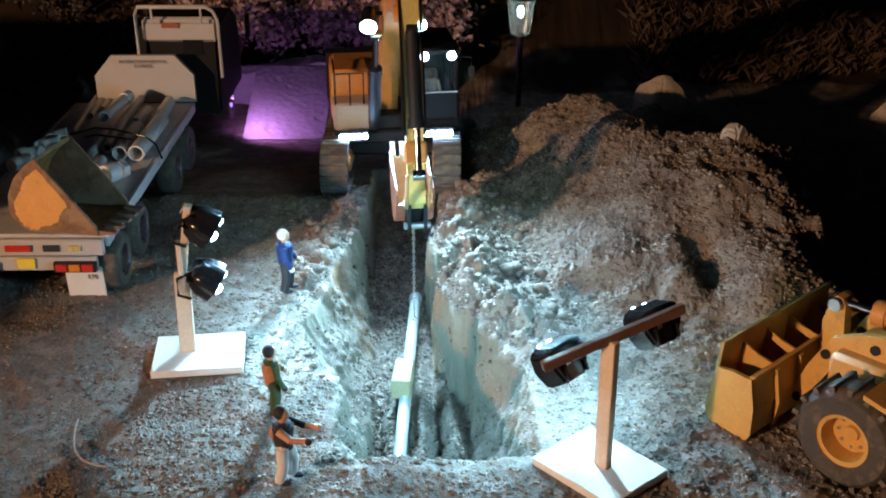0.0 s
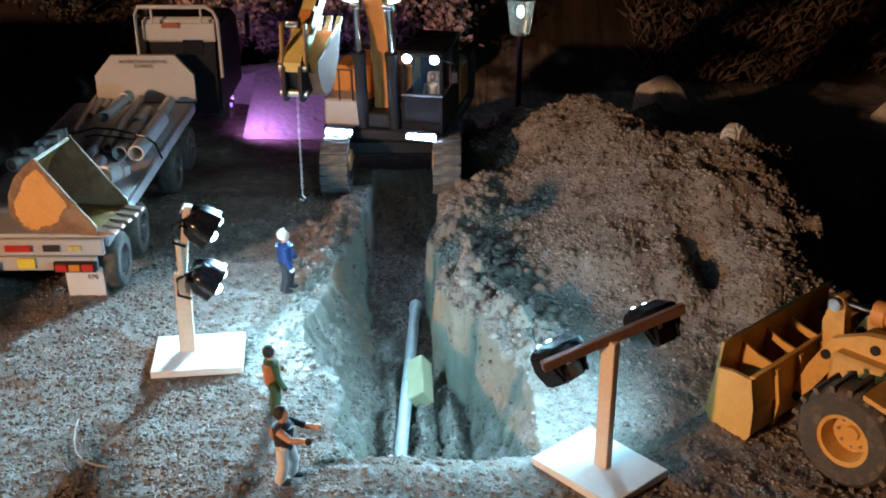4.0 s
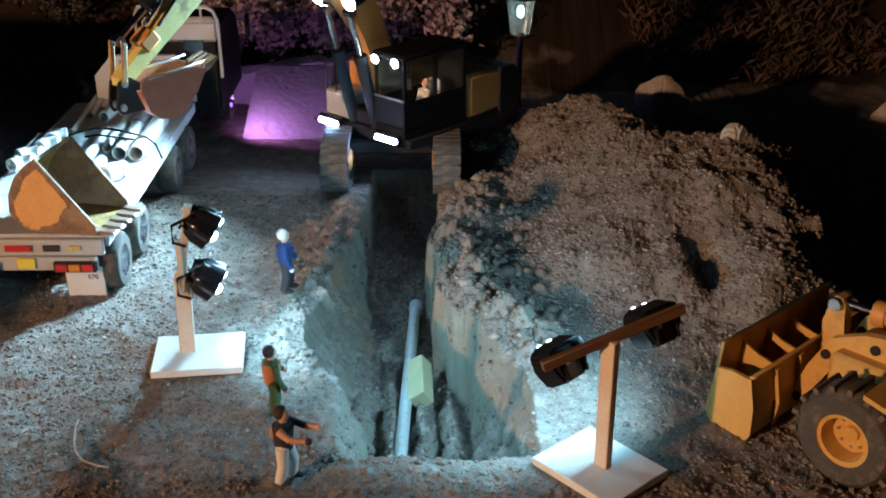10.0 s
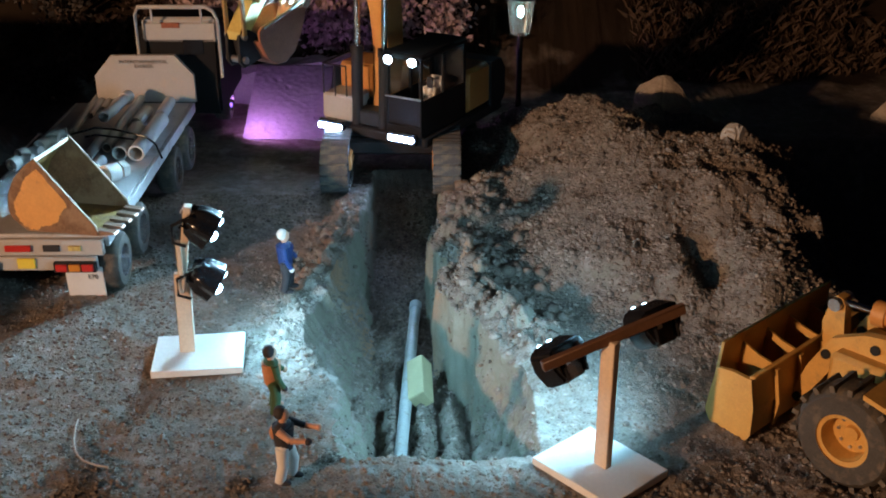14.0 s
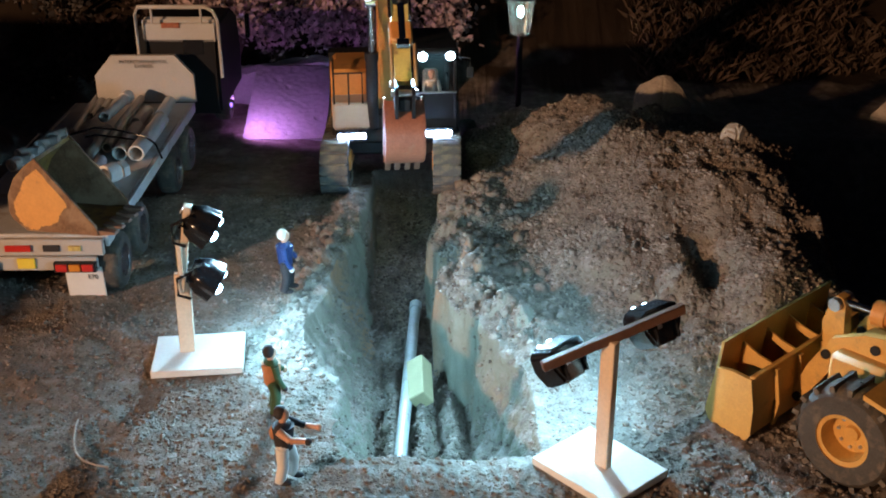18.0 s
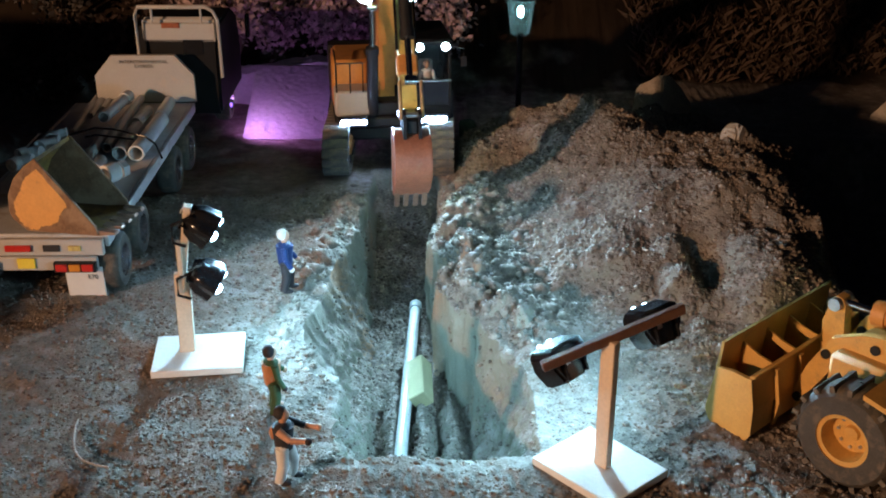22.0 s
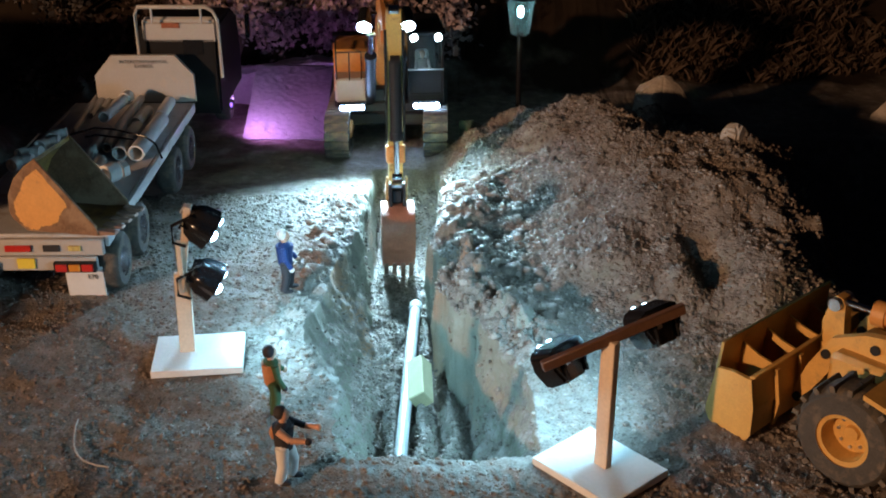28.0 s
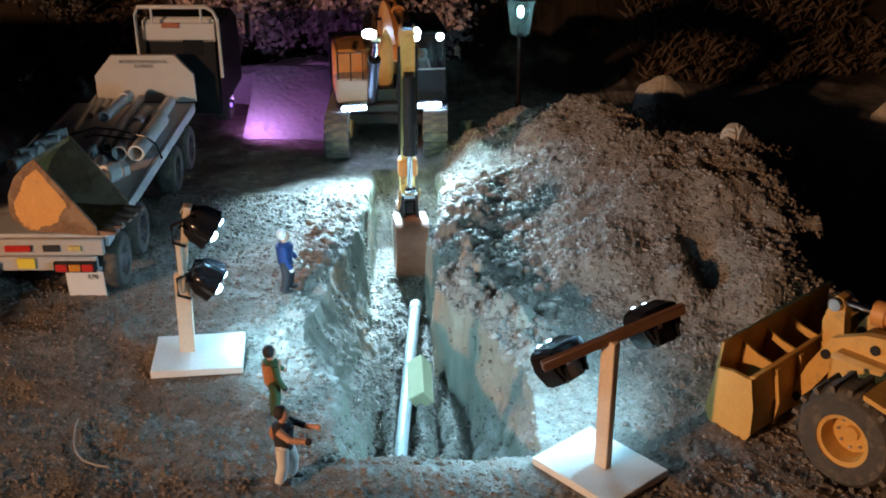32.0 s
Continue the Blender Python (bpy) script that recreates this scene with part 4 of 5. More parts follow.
def build_load():
    for label, a, b, r, socket in (
            ("long thin grey pipe lying on the flatbed", (-0.064, 0.47, 0.0065), (-0.079, 0.72, 0.0065), 0.0065, False),
            ("long thin grey pipe lying on the flatbed", (-0.059, 0.572, 0.006), (-0.07, 0.746, 0.006), 0.006, False),
            ("long thin grey pipe lying on the flatbed", (-0.048, 0.621, 0.0055), (-0.054, 0.748, 0.0055), 0.0055, False),
            ("long thin grey pipe lying on the flatbed", (-0.034, 0.627, 0.006), (-0.035, 0.746, 0.006), 0.006, False),
            ("grey plastic pipe with an open end, on the flatbed", (0.017, 0.47, 0.0085), (0.012, 0.712, 0.0085), 0.0085, False),
            ("grey plastic pipe with an open end, on the flatbed", (0.004, 0.336, 0.0085), (0.0, 0.477, 0.0085), 0.0085, False),
            ("grey plastic pipe with an open end, on the flatbed", (0.024, 0.374, 0.0088), (0.019, 0.503, 0.0088), 0.0088, False),
            ("thick pale pipe with an open end, on the flatbed", (0.057, 0.332, 0.013), (0.055, 0.476, 0.013), 0.013, False),
            ("thick pale pipe with an open end, on the flatbed", (0.086, 0.328, 0.014), (0.088, 0.52, 0.014), 0.014, False),
            ("thick white pipe with a socket end, lying on the others", (-0.009, 0.49, 0.028), (0.001, 0.629, 0.028), 0.0105, True),
            ("short pale pipe piece on the flatbed", (0.042, 0.512, 0.01), (0.047, 0.591, 0.01), 0.01, False),
            ("short white pipe stub on the flatbed", (0.079, 0.551, 0.011), (0.077, 0.647, 0.011), 0.011, False),
            ("short pipe offcut with an open end, on the flatbed", (0.007, 0.3, 0.009), (0.002, 0.35, 0.009), 0.009, False),
            ("short pipe offcut on the flatbed", (0.034, 0.261, 0.01), (0.032, 0.306, 0.01), 0.01, False)):
        pipe(label, bed_point(*a), bed_point(*b), r, FLAP if socket else None, collar=socket)
    # a pipe union: a wide collar with a nut behind it
    union = thing("pipe_union", "white pipe union with a six-sided nut, on the flatbed", "pipe fitting")
    a, b, c = bed_point(*(0.063, 0.218, 0.016)), bed_point(*(0.078, 0.239, 0.016)), bed_point(*(0.088, 0.255, 0.014))
    turn = (b - a).to_track_quat("Z", "Y").to_matrix().to_4x4()
    part("collar", lathe(BM(), [(0.011, 0.0), (0.0158, 0.0), (0.0160, 0.020), (0.0145, 0.024), (0.011, 0.024), (0.011, 0.0)], Matrix.Translation(a) @ turn, 20), FLAP, union)
    part("nut", cyl(BM(), 0.0150, 0.0150, 0.012, Matrix.Translation((b + c) / 2) @ turn, 6), FLAP, union, smooth=False)
    for x, y, z, yaw in ((-0.069, 0.391, 0.026, -60), (-0.073, 0.357, 0.024, -75), (-0.089, 0.313, 0.022, -95), (-0.094, 0.279, 0.018, -80)):
        bm = BM()
        tube(bm, [(0, -0.016, 0), (0, 0, 0), (0.008, 0.009, 0.002), (0.018, 0.011, 0.003)], 0.0085, 14)
        lathe(bm, [(0.0070, 0.004), (0.0085, -0.006), (0.0112, -0.006), (0.0112, 0.010), (0.0085, 0.011)], pose(0, -0.016, 0, -90, 0, 0), 16)
        thing("pipe_bend", "white plastic pipe bend on the flatbed", "pipe fitting", Matrix.Translation(bed_point(x, y, z)) @ pose(0, 0, 0, 0, 0, yaw + 60), "pipe bends", bm=bm, mat=FLAP)
    strap = thing("strap", "black strap over the pipes on the flatbed", "strap")
    part("band", tube(BM(), [bed_point(*p) for p in ((-0.061, 0.434, 0.012), (-0.02, 0.404, 0.03), (-0.003, 0.408, 0.034), (0.033, 0.395, 0.036), (0.072, 0.375, 0.034), (0.097, 0.368, 0.03), (0.111, 0.367, 0.018), (0.127, 0.339, 0.002))], 0.0020, 8), BLACK, strap)
    part("loose_end", tube(BM(), [bed_point(*p) for p in ((-0.02, 0.4, 0.02), (0.0, 0.4, 0.024), (0.038, 0.387, 0.024), (0.077, 0.356, 0.03))], 0.0018, 8), BLACK, strap)
    # spare bucket on the tail of the bed
    spare = thing("spare_bucket", "worn orange excavator bucket lying on the flatbed", "bucket", Matrix.Translation(bed_point(0.046, 0.066, 0.002)) @ pose(0, 0, 0, 0, 0, 80))
    return spare


spare_bucket = build_load()


def fine_outline(points, cuts):
    """The closed outline with each edge cut up."""
    out = []
    for (a, b), (c, d) in zip(points, points[1:] + points[:1]):
        out += [(a + (c - a) * k / cuts, b + (d - b) * k / cuts) for k in range(cuts)]
    return out


def build_spare():
    shell = [(0.035, 0.0), (0.056, 0.018), (0.061, 0.030), (0.059, 0.056), (0.047, 0.081), (0.029, 0.099), (0.010, 0.113), (0.008, 0.108), (0.026, 0.094), (0.042, 0.076), (0.053, 0.053), (0.054, 0.032), (0.050, 0.021), (0.033, 0.006), (-0.075, 0.004), (-0.078, 0.0)]
    part("shell", prism(BM(), shell, -0.052, 0.052), OCHRE, spare_bucket, "soiled ochre bucket shell")
    side = [(0.035, 0.001), (0.055, 0.018), (0.060, 0.030), (0.058, 0.055), (0.046, 0.080), (0.028, 0.098), (0.010, 0.112), (-0.072, 0.012), (-0.075, 0.001)]
    worn = [(0.030 + 0.01, 0.010), (0.050, 0.026), (0.050, 0.045), (0.037, 0.063), (0.031, 0.078), (0.014, 0.094), (0.007, 0.098), (-0.030, 0.052), (-0.032, 0.044), (-0.022, 0.034), (-0.016, 0.022), (-0.004, 0.012), (0.012, 0.010), (0.018, 0.004), (0.030, 0.004)]
    for x in (-0.053, 0.053):
        part("side_plate", prism(BM(), side, x - 0.002, x + 0.002), SOILED, spare_bucket, "soiled brown side plate")
        if x < 0:
            patch = [(y + 0.004 * noise.noise(Vector((k * 1.7, 3, 0))), z + 0.004 * noise.noise(Vector((k * 1.7, 9, 0)))) for k, (y, z) in enumerate(fine_outline(worn, 5))]
            part("paint_patch", prism(BM(), patch, x - 0.0027, x + 0.0005), WORN, spare_bucket, "worn orange paint with an uneven edge")
        part("side_edge", box(BM(), 0.005, 0.130, 0.002, pose(x, -0.031, 0.0635, 50.5, 0, 0), 0.0008), SOILED, spare_bucket)
    for k in range(5):
        x = -0.046 + 0.023 * k
        part("tooth", prism(BM(), [(-0.070, 0.008), (-0.070, 0.0), (-0.100, 0.003), (-0.098, 0.006)], x - 0.006, x + 0.006), TOOTH, spare_bucket, "worn steel tooth")


build_spare()

# ---- flood light stands of wood ----


def flood_head(stand, m, square, power=1.0, wide=75, aim=None):
    """A black flood light head that shines along its -z."""
    bm = BM()
    if square:
        outline = [(-0.034, 0.014), (-0.034, -0.004), (-0.021, -0.027), (0.021, -0.027), (0.034, -0.004), (0.034, 0.014), (0.026, 0.021), (-0.026, 0.021)]
        back = [bm.verts.new((x * 0.88, y * 0.86, 0.018)) for x, y in outline]
        front = [bm.verts.new((x, y, -0.012)) for x, y in outline]
        bm.faces.new(back)
        bm.faces.new(front[::-1])
        for k in range(8):
            bm.faces.new((front[k], front[(k + 1) % 8], back[(k + 1) % 8], back[k]))
        bmesh.ops.recalc_face_normals(bm, faces=bm.faces)
        bmesh.ops.bevel(bm, geom=bm.edges[:], offset=0.003, segments=2, affect="EDGES")
    else:
        rings = []
        for r, z in ((0.0004, 0.026), (0.014, 0.025), (0.023, 0.017), (0.028, 0.005), (0.0305, -0.018), (0.0285, -0.018), (0.0275, -0.012), (0.0004, -0.0118)):
            lobe = 0.10 if r > 0.02 else 0.0
            rings.append([bm.verts.new((r * (1 + lobe * math.cos(6 * a)) * math.cos(a), r * (1 + lobe * math.cos(6 * a)) * math.sin(a), z)) for a in [6.2832 * k / 48 for k in range(48)]])
        for p, q in zip(rings, rings[1:]):
            for k in range(48):
                bm.faces.new((p[k], p[(k + 1) % 48], q[(k + 1) % 48], q[k]))
        bmesh.ops.recalc_face_normals(bm, faces=bm.faces)
    head = part("lamp_head", bm, BLACK, stand, "glossy black flood light head", m)
    ring = [(0.0175 * math.cos(6.2832 * k / 6), 0.0175 * math.sin(6.2832 * k / 6)) for k in range(6)]
    for x, y in ring + [(0, 0)] if square else ring[::2]:
        if square:
            bm = cyl(BM(), 0.0055, 0.0055, 0.003, pose(x, y, -0.013), 10)
        else:
            bm = lathe(BM(), [(0.0004, -0.0265), (0.005, -0.0255), (0.0085, -0.021), (0.0088, -0.0115), (0.0004, -0.0115)], pose(x, y, 0), 12)
        part("led", bm, FLOOD, head, "glowing cold led", smooth=not square)
    m = stand.matrix_basis @ m
    spot = m @ pose(0, 0, -0.019)
    if aim:
        spot = look(spot.translation, spot.translation + Vector(aim))
    lamp("flood_beam", "SPOT", spot, power, COLD, 0.012, wide, 1.0)
    if square:
        for x in (-0.016, 0.016):
            part("cooling_fin", box(BM(), 0.004, 0.034, 0.006, pose(x, -0.004, 0.019), 0.001), BLACK, head)
    else:
        for i in range(6):
            part("cooling_fin", box(BM(), 0.002, 0.046, 0.010, pose(0, 0, 0.022, 0, 0, 60 * i), 0.001), BLACK, head)
    part("label", box(BM(), 0.010, 0.008, 0.001, pose(-0.012, 0, 0.0205 if square else 0.0345)), WHITE, head, "small pale sticker")
    return head


def build_stands():
    s = thing("flood_light_stand", "wooden stand on a white board, two black flood lights", "light stand", pose(-0.325, 1.322, on_ground(-0.326, 1.33) + 0.003, 0, 0, 7), "flood light stands")
    part("base_board", box(BM(), 0.118, 0.098, 0.010, pose(0, 0, 0.005), 0.001), BOARD, s, "white base board with a bare wooden edge")
    part("post", box(BM(), 0.020, 0.010, 0.115, pose(-0.014, 0.004, 0.067, 0, 1, 0), 0.001), WOOD, s)
    part("upper_post", box(BM(), 0.010, 0.016, 0.120, pose(-0.006, 0.0, 0.160, 0, 9, 0), 0.001), WOOD, s)
    part("cross_arm", box(BM(), 0.007, 0.012, 0.045, pose(-0.012, -0.006, 0.150, 0, 0, 0), 0.001), WOOD, s)
    for z in (0.186, 0.112):
        flood_head(s, Matrix.Translation((0.018, 0.0, z + 0.006)) @ (Vector((-0.80, -0.06, 0.60))).to_track_quat("Z", "Y").to_matrix().to_4x4() @ Matrix.Scale(0.84, 4), False, 5.2, 140, (0.82, 0.22, -0.52))
        bm = BM()
        tube(bm, [(-0.002, -0.012, z - 0.018), (-0.018, -0.012, z - 0.012), (-0.018, -0.010, z + 0.01), (0.004, -0.008, z + 0.020)], 0.0022, 6)
        part("clamp", bm, BLACK, s)
    s = thing("flood_light_stand", "wooden stand with a cross bar and two black flood lights", "light stand", pose(0.177, 1.068, on_ground(0.177, 1.068) + 0.003, 0, 0, -49), "flood light stands")
    part("base_board", box(BM(), 0.118, 0.098, 0.010, pose(0, 0, 0.005), 0.001), BOARD, s, "white base board with a bare wooden edge")
    part("post", box(BM(), 0.019, 0.010, 0.160, pose(0.004, 0, 0.0895), 0.001), WOOD, s)
    s["label"] = "wooden stand with a cross bar and two black flood lights"
    m = Matrix.Rotation(radians(49), 4, "Z")
    part("cross_bar", box(BM(), 0.170, 0.008, 0.012, m @ pose(0.006, -0.002, 0.173, 0, -15, 18), 0.001), BARWOOD, s, "dark brown wooden cross bar")
    inv = m
    for x, y, z, w, power in ((-0.050, 0.012, 0.138, (0.66, -0.60, 0.46), 3.0), (0.054, 0.040, 0.168, (0.58, -0.72, 0.40), 9.5)):
        flood_head(s, inv @ Matrix.Translation((x, y, z)) @ Vector(w).to_track_quat("Z", "Y").to_matrix().to_4x4(), True, power, 124, (-0.60, 0.48, -0.62))


build_stands()

# ---- wheel loader ----
loader = thing("wheel_loader", "yellow wheel loader model with its bucket near the ground", "wheel loader", pose(0.527, 1.131, on_ground(0.5, 1.08) - 0.003, 0, 0, 223))


def build_loader():
    p = loader
    for x, y in ((0.097, 0.0), (-0.097, 0.0), (0.097, 0.27), (-0.097, 0.27)):
        wheel(p, pose(x, y, 0.062) if x > 0 else pose(x, y, 0.062, 0, 0, 180), 0.060, 0.052, YELLOW, 18, 0.52)
    part("front_frame", box(BM(), 0.10, 0.15, 0.07, pose(0, 0.01, 0.085), 0.006), YELLOW, p)
    part("rear_frame", box(BM(), 0.12, 0.22, 0.08, pose(0, 0.22, 0.10), 0.008), YELLOW, p)
    part("engine_cover", box(BM(), 0.13, 0.15, 0.08, pose(0, 0.28, 0.18), 0.012), YELLOW, p)
    part("cab", box(BM(), 0.11, 0.10, 0.13, pose(0, 0.14, 0.20), 0.006), CABIN, p)
    part("axle", cyl(BM(), 0.014, 0.014, 0.15, pose(0, 0, 0.062, 0, 90, 0), 14), DARK, p)
    part("axle", cyl(BM(), 0.014, 0.014, 0.15, pose(0, 0.27, 0.062, 0, 90, 0), 14), DARK, p)
    for x in (-0.060, 0.024):
        arm = [(0.055, 0.160), (-0.035, 0.145), (-0.075, 0.126), (-0.100, 0.080), (-0.116, 0.034), (-0.104, 0.026), (-0.090, 0.050), (-0.066, 0.092), (-0.030, 0.116), (0.055, 0.125)]
        part("lift_arm", prism(BM(), arm, x - 0.006, x + 0.006), YELLOW, p, "yellow cranked lift arm")
        for y, z in ((-0.02, 0.132), (-0.078, 0.104), (-0.106, 0.034)):
            part("arm_pin", cyl(BM(), 0.006, 0.006, 0.018, pose(x, y, z, 0, 90, 0), 12), DARK, p)
    part("bell_crank", prism(BM(), [(-0.072, 0.090), (-0.100, 0.090), (-0.106, 0.125), (-0.098, 0.158), (-0.092, 0.164), (-0.084, 0.162), (-0.080, 0.154), (-0.078, 0.130)], -0.020, -0.004), YELLOW, p)
    part("crank_pin", cyl(BM(), 0.008, 0.008, 0.034, pose(-0.012, -0.090, 0.155, 0, 90, 0), 14), STEEL, p)
    part("tilt_rod", tube(BM(), [(-0.012, -0.090, 0.155), (-0.012, -0.02, 0.157)], 0.0045, 10), CHROME, p, "bright piston rod")
    part("tilt_cylinder", tube(BM(), [(-0.012, -0.042, 0.1565), (-0.012, 0.07, 0.160)], 0.013, 14), ORANGE, p)
    part("cylinder_collar", tube(BM(), [(-0.012, -0.046, 0.1563), (-0.012, -0.030, 0.157)], 0.0155, 14), ORANGE, p)
    part("fender", prism(BM(), [(0.02, 0.128), (0.09, 0.112), (0.09, 0.117), (0.02, 0.134)], 0.075, 0.133), YELLOW, p)
    # bucket
    w = 0.128
    shell = [(-0.112, 0.016), (-0.112, 0.056), (-0.120, 0.100), (-0.125, 0.098), (-0.118, 0.056), (-0.118, 0.020), (-0.132, 0.006), (-0.168, 0.010), (-0.178, 0.030), (-0.168, 0.138), (-0.172, 0.138), (-0.184, 0.028), (-0.172, 0.003), (-0.132, 0.0), (-0.120, 0.005)]
    bk = part("bucket", prism(BM(), shell, -w, w), YELLOW, p, "yellow loading bucket", smooth=False)
    side = [(-0.112, 0.016), (-0.112, 0.056), (-0.120, 0.100), (-0.150, 0.102), (-0.174, 0.098), (-0.185, 0.028), (-0.173, 0.002), (-0.132, -0.001), (-0.119, 0.004)]
    for x in (-w, w):
        part("bucket_side", prism(BM(), side, x - 0.003, x + 0.003), YELLOW, bk)
    for x in (-0.080, -0.028, 0.026, 0.080):
        part("bucket_rib", prism(BM(), [(-0.109, 0.012), (-0.103, 0.050), (-0.112, 0.099), (-0.117, 0.099), (-0.110, 0.055), (-0.112, 0.012)], x - 0.004, x + 0.004), YELLOW, bk)
        part("inner_rib", prism(BM(), [(-0.118, 0.020), (-0.122, 0.104), (-0.145, 0.109), (-0.170, 0.120), (-0.180, 0.030), (-0.170, 0.012)], x - 0.0015, x + 0.0015), YELLOW, bk)
    for ob in (bk, *bk.children):
        ob.data.transform(Matrix.Translation((-0.004, -0.112, 0)) @ Matrix.Diagonal((0.95, 0.88, 0.86, 1)) @ Matrix.Translation((0, 0.112, 0)))
    part("top_guard", box(BM(), 1.9 * w, 0.008, 0.004, pose(-0.004, -0.120, 0.0875, 20, 0, 0), 0.001), YELLOW, bk)


build_loader()

# ---- toy figures: one plain mesh each ----


def figure(label, x, y, turn, top, legs, shoes, hair, tall, arm_out=0.0, vest=None, both=False):
    """A toy figure; top and legs are materials; arm_out: degrees by which one arm points forward."""
    bm = BM()
    k = tall / 0.11

    def limb(a, b, r0, r1, slot):
        a, b = Vector(a) * k, Vector(b) * k
        d = b - a
        made = bmesh.ops.create_cone(bm, cap_ends=True, segments=10, radius1=r0 * k, radius2=r1 * k, depth=d.length, matrix=Matrix.Translation((a + b) / 2) @ d.to_track_quat("Z", "Y").to_matrix().to_4x4())
        for f in {f for v in made["verts"] for f in v.link_faces}:
            f.material_index = slot

    def ball(c, r, slot, sx=1.0, sy=1.0, sz=1.0):
        made = bmesh.ops.create_uvsphere(bm, u_segments=12, v_segments=8, radius=r * k, matrix=Matrix.Translation(Vector(c) * k) @ Matrix.Diagonal((sx, sy, sz, 1)))
        for f in {f for v in made["verts"] for f in v.link_faces}:
            f.material_index = slot

    for s in (-1, 1):
        knee = Vector((s * 0.010, -0.004 - 0.003 * s, 0.029))
        limb((s * 0.011, -0.004 * s, 0.005), knee, 0.0070, 0.0072, 1)
        limb(knee, (s * 0.007, 0, 0.054), 0.0072, 0.0092, 1)
        ball(knee, 0.0074, 1)
        ball((s * 0.011, -0.006 - 0.004 * s, 0.004), 0.006, 2, 0.85, 1.6, 0.7)
    ball((0, 0, 0.053), 0.013, 1, 1.05, 0.8, 0.8)
    limb((0, 0, 0.050), (0, 0, 0.083), 0.0115, 0.0145, 5 if vest and not both else 0)
    ball((0, 0, 0.082), 0.0145, 0, 1.1, 0.72, 0.5)
    if vest and not both:
        ball((0, 0, 0.072), 0.0158, 5, 0.95, 0.82, 0.95)
    a = radians(arm_out)
    if both:
        limb((-0.015, 0, 0.083), (-0.018, -0.017, 0.074), 0.0055, 0.0046, 3)
        limb((-0.018, -0.017, 0.074), (-0.014, -0.036, 0.074), 0.0046, 0.0036, 3)
        ball((-0.014, -0.039, 0.074), 0.0048, 4)
        ball((0.0, 0.012, 0.072), 0.010, 5, 0.9, 0.6, 1.1)
    else:
        limb((-0.015, 0, 0.083), (-0.019, -0.002, 0.064), 0.0055, 0.0046, 0)
        limb((-0.019, -0.002, 0.064), (-0.019, -0.010, 0.048), 0.0046, 0.0038, 0)
        ball((-0.019, -0.011, 0.046), 0.0045, 4)
    e = Vector((0.019, -0.004 - 0.02 * math.sin(a), 0.083 - 0.02 * math.cos(a)))
    limb((0.015, 0, 0.083), e, 0.005, 0.0042, 0)
    h = e + Vector((0.0, -0.018 * math.sin(min(a + 0.5, 1.6)), -0.018 * math.cos(min(a + 0.5, 1.6))))
    limb(e, h, 0.0042, 0.0034, 3 if arm_out > 40 else 0)
    ball(h, 0.0045, 3)
    limb((0, 0, 0.085), (0, 0, 0.094), 0.005, 0.005, 3)
    ball((0, -0.001, 0.099), 0.0085, 3, 0.85, 0.95, 1.15)
    ball((0, 0.0025, 0.1012), 0.0098, 4, 0.92, 0.95, 1.0)
    mats = (top, legs, shoes, SKIN, hair) + ((vest,) if vest else ())
    return thing("toy_figure", label, "figure", pose(x, y, on_ground(x, y) + 0.001, 0, 0, turn), "toy figures by the trench", bm=bm, mat=mats)


figure("toy figure in a blue top and dark trousers beside the trench", -0.232, 1.512, 95, BLUE, NAVY, NAVY, PALECLOTH, 0.099, 10)
figure("toy figure in green overalls and an orange vest beside the trench", -0.207, 1.186, 120, GREEN, GREEN, RUST, NAVY, 0.093, 25, VEST)
figure("toy figure in a dark shirt and white trousers, arms raised", -0.175, 1.050, 75, NAVY, FLAP, NAVY, NAVY, 0.096, 65, VEST, True)

# ---- solar lamp, stones, wall, plants ----


def solar_lamp(x, y, z):
    p = thing("garden_lamp", "lit garden lamp with a ribbed glass shade on a dark stake", "lamp", pose(x, y, z))
    part("stake", cyl(BM(), 0.006, 0.007, 0.20, pose(0, 0, 0.07), 12), BLACK, p)
    bm = BM()
    n = 32
    prof = [(0.012, 0.163), (0.020, 0.168), (0.0235, 0.185), (0.026, 0.215), (0.030, 0.245)]
    rings = [[bm.verts.new((r * (1 + 0.04 * (k % 2)) * math.cos(6.2832 * k / n), r * (1 + 0.04 * (k % 2)) * math.sin(6.2832 * k / n), z)) for k in range(n)] for r, z in prof]
    for a, b in zip(rings, rings[1:]):
        for k in range(n):
            bm.faces.new((a[k], a[(k + 1) % n], b[(k + 1) % n], b[k]))
    shade = part("shade", bm, CLEAR, p, "ribbed clear shade")
    shade.visible_shadow = False
    part("cap", lathe(BM(), [(0.034, 0.246), (0.036, 0.252), (0.03, 0.262), (0.0004, 0.266)], segs=24), DARK, p)
    part("bulb", lathe(BM(), [(0.0004, 0.205), (0.004, 0.208), (0.0055, 0.222), (0.003, 0.230), (0.0004, 0.231)], segs=12), BULB, p, "glowing cold bulb")
    return p


solar_lamp(0.172, 2.5, on_ground(0.172, 2.5) + 0.035)


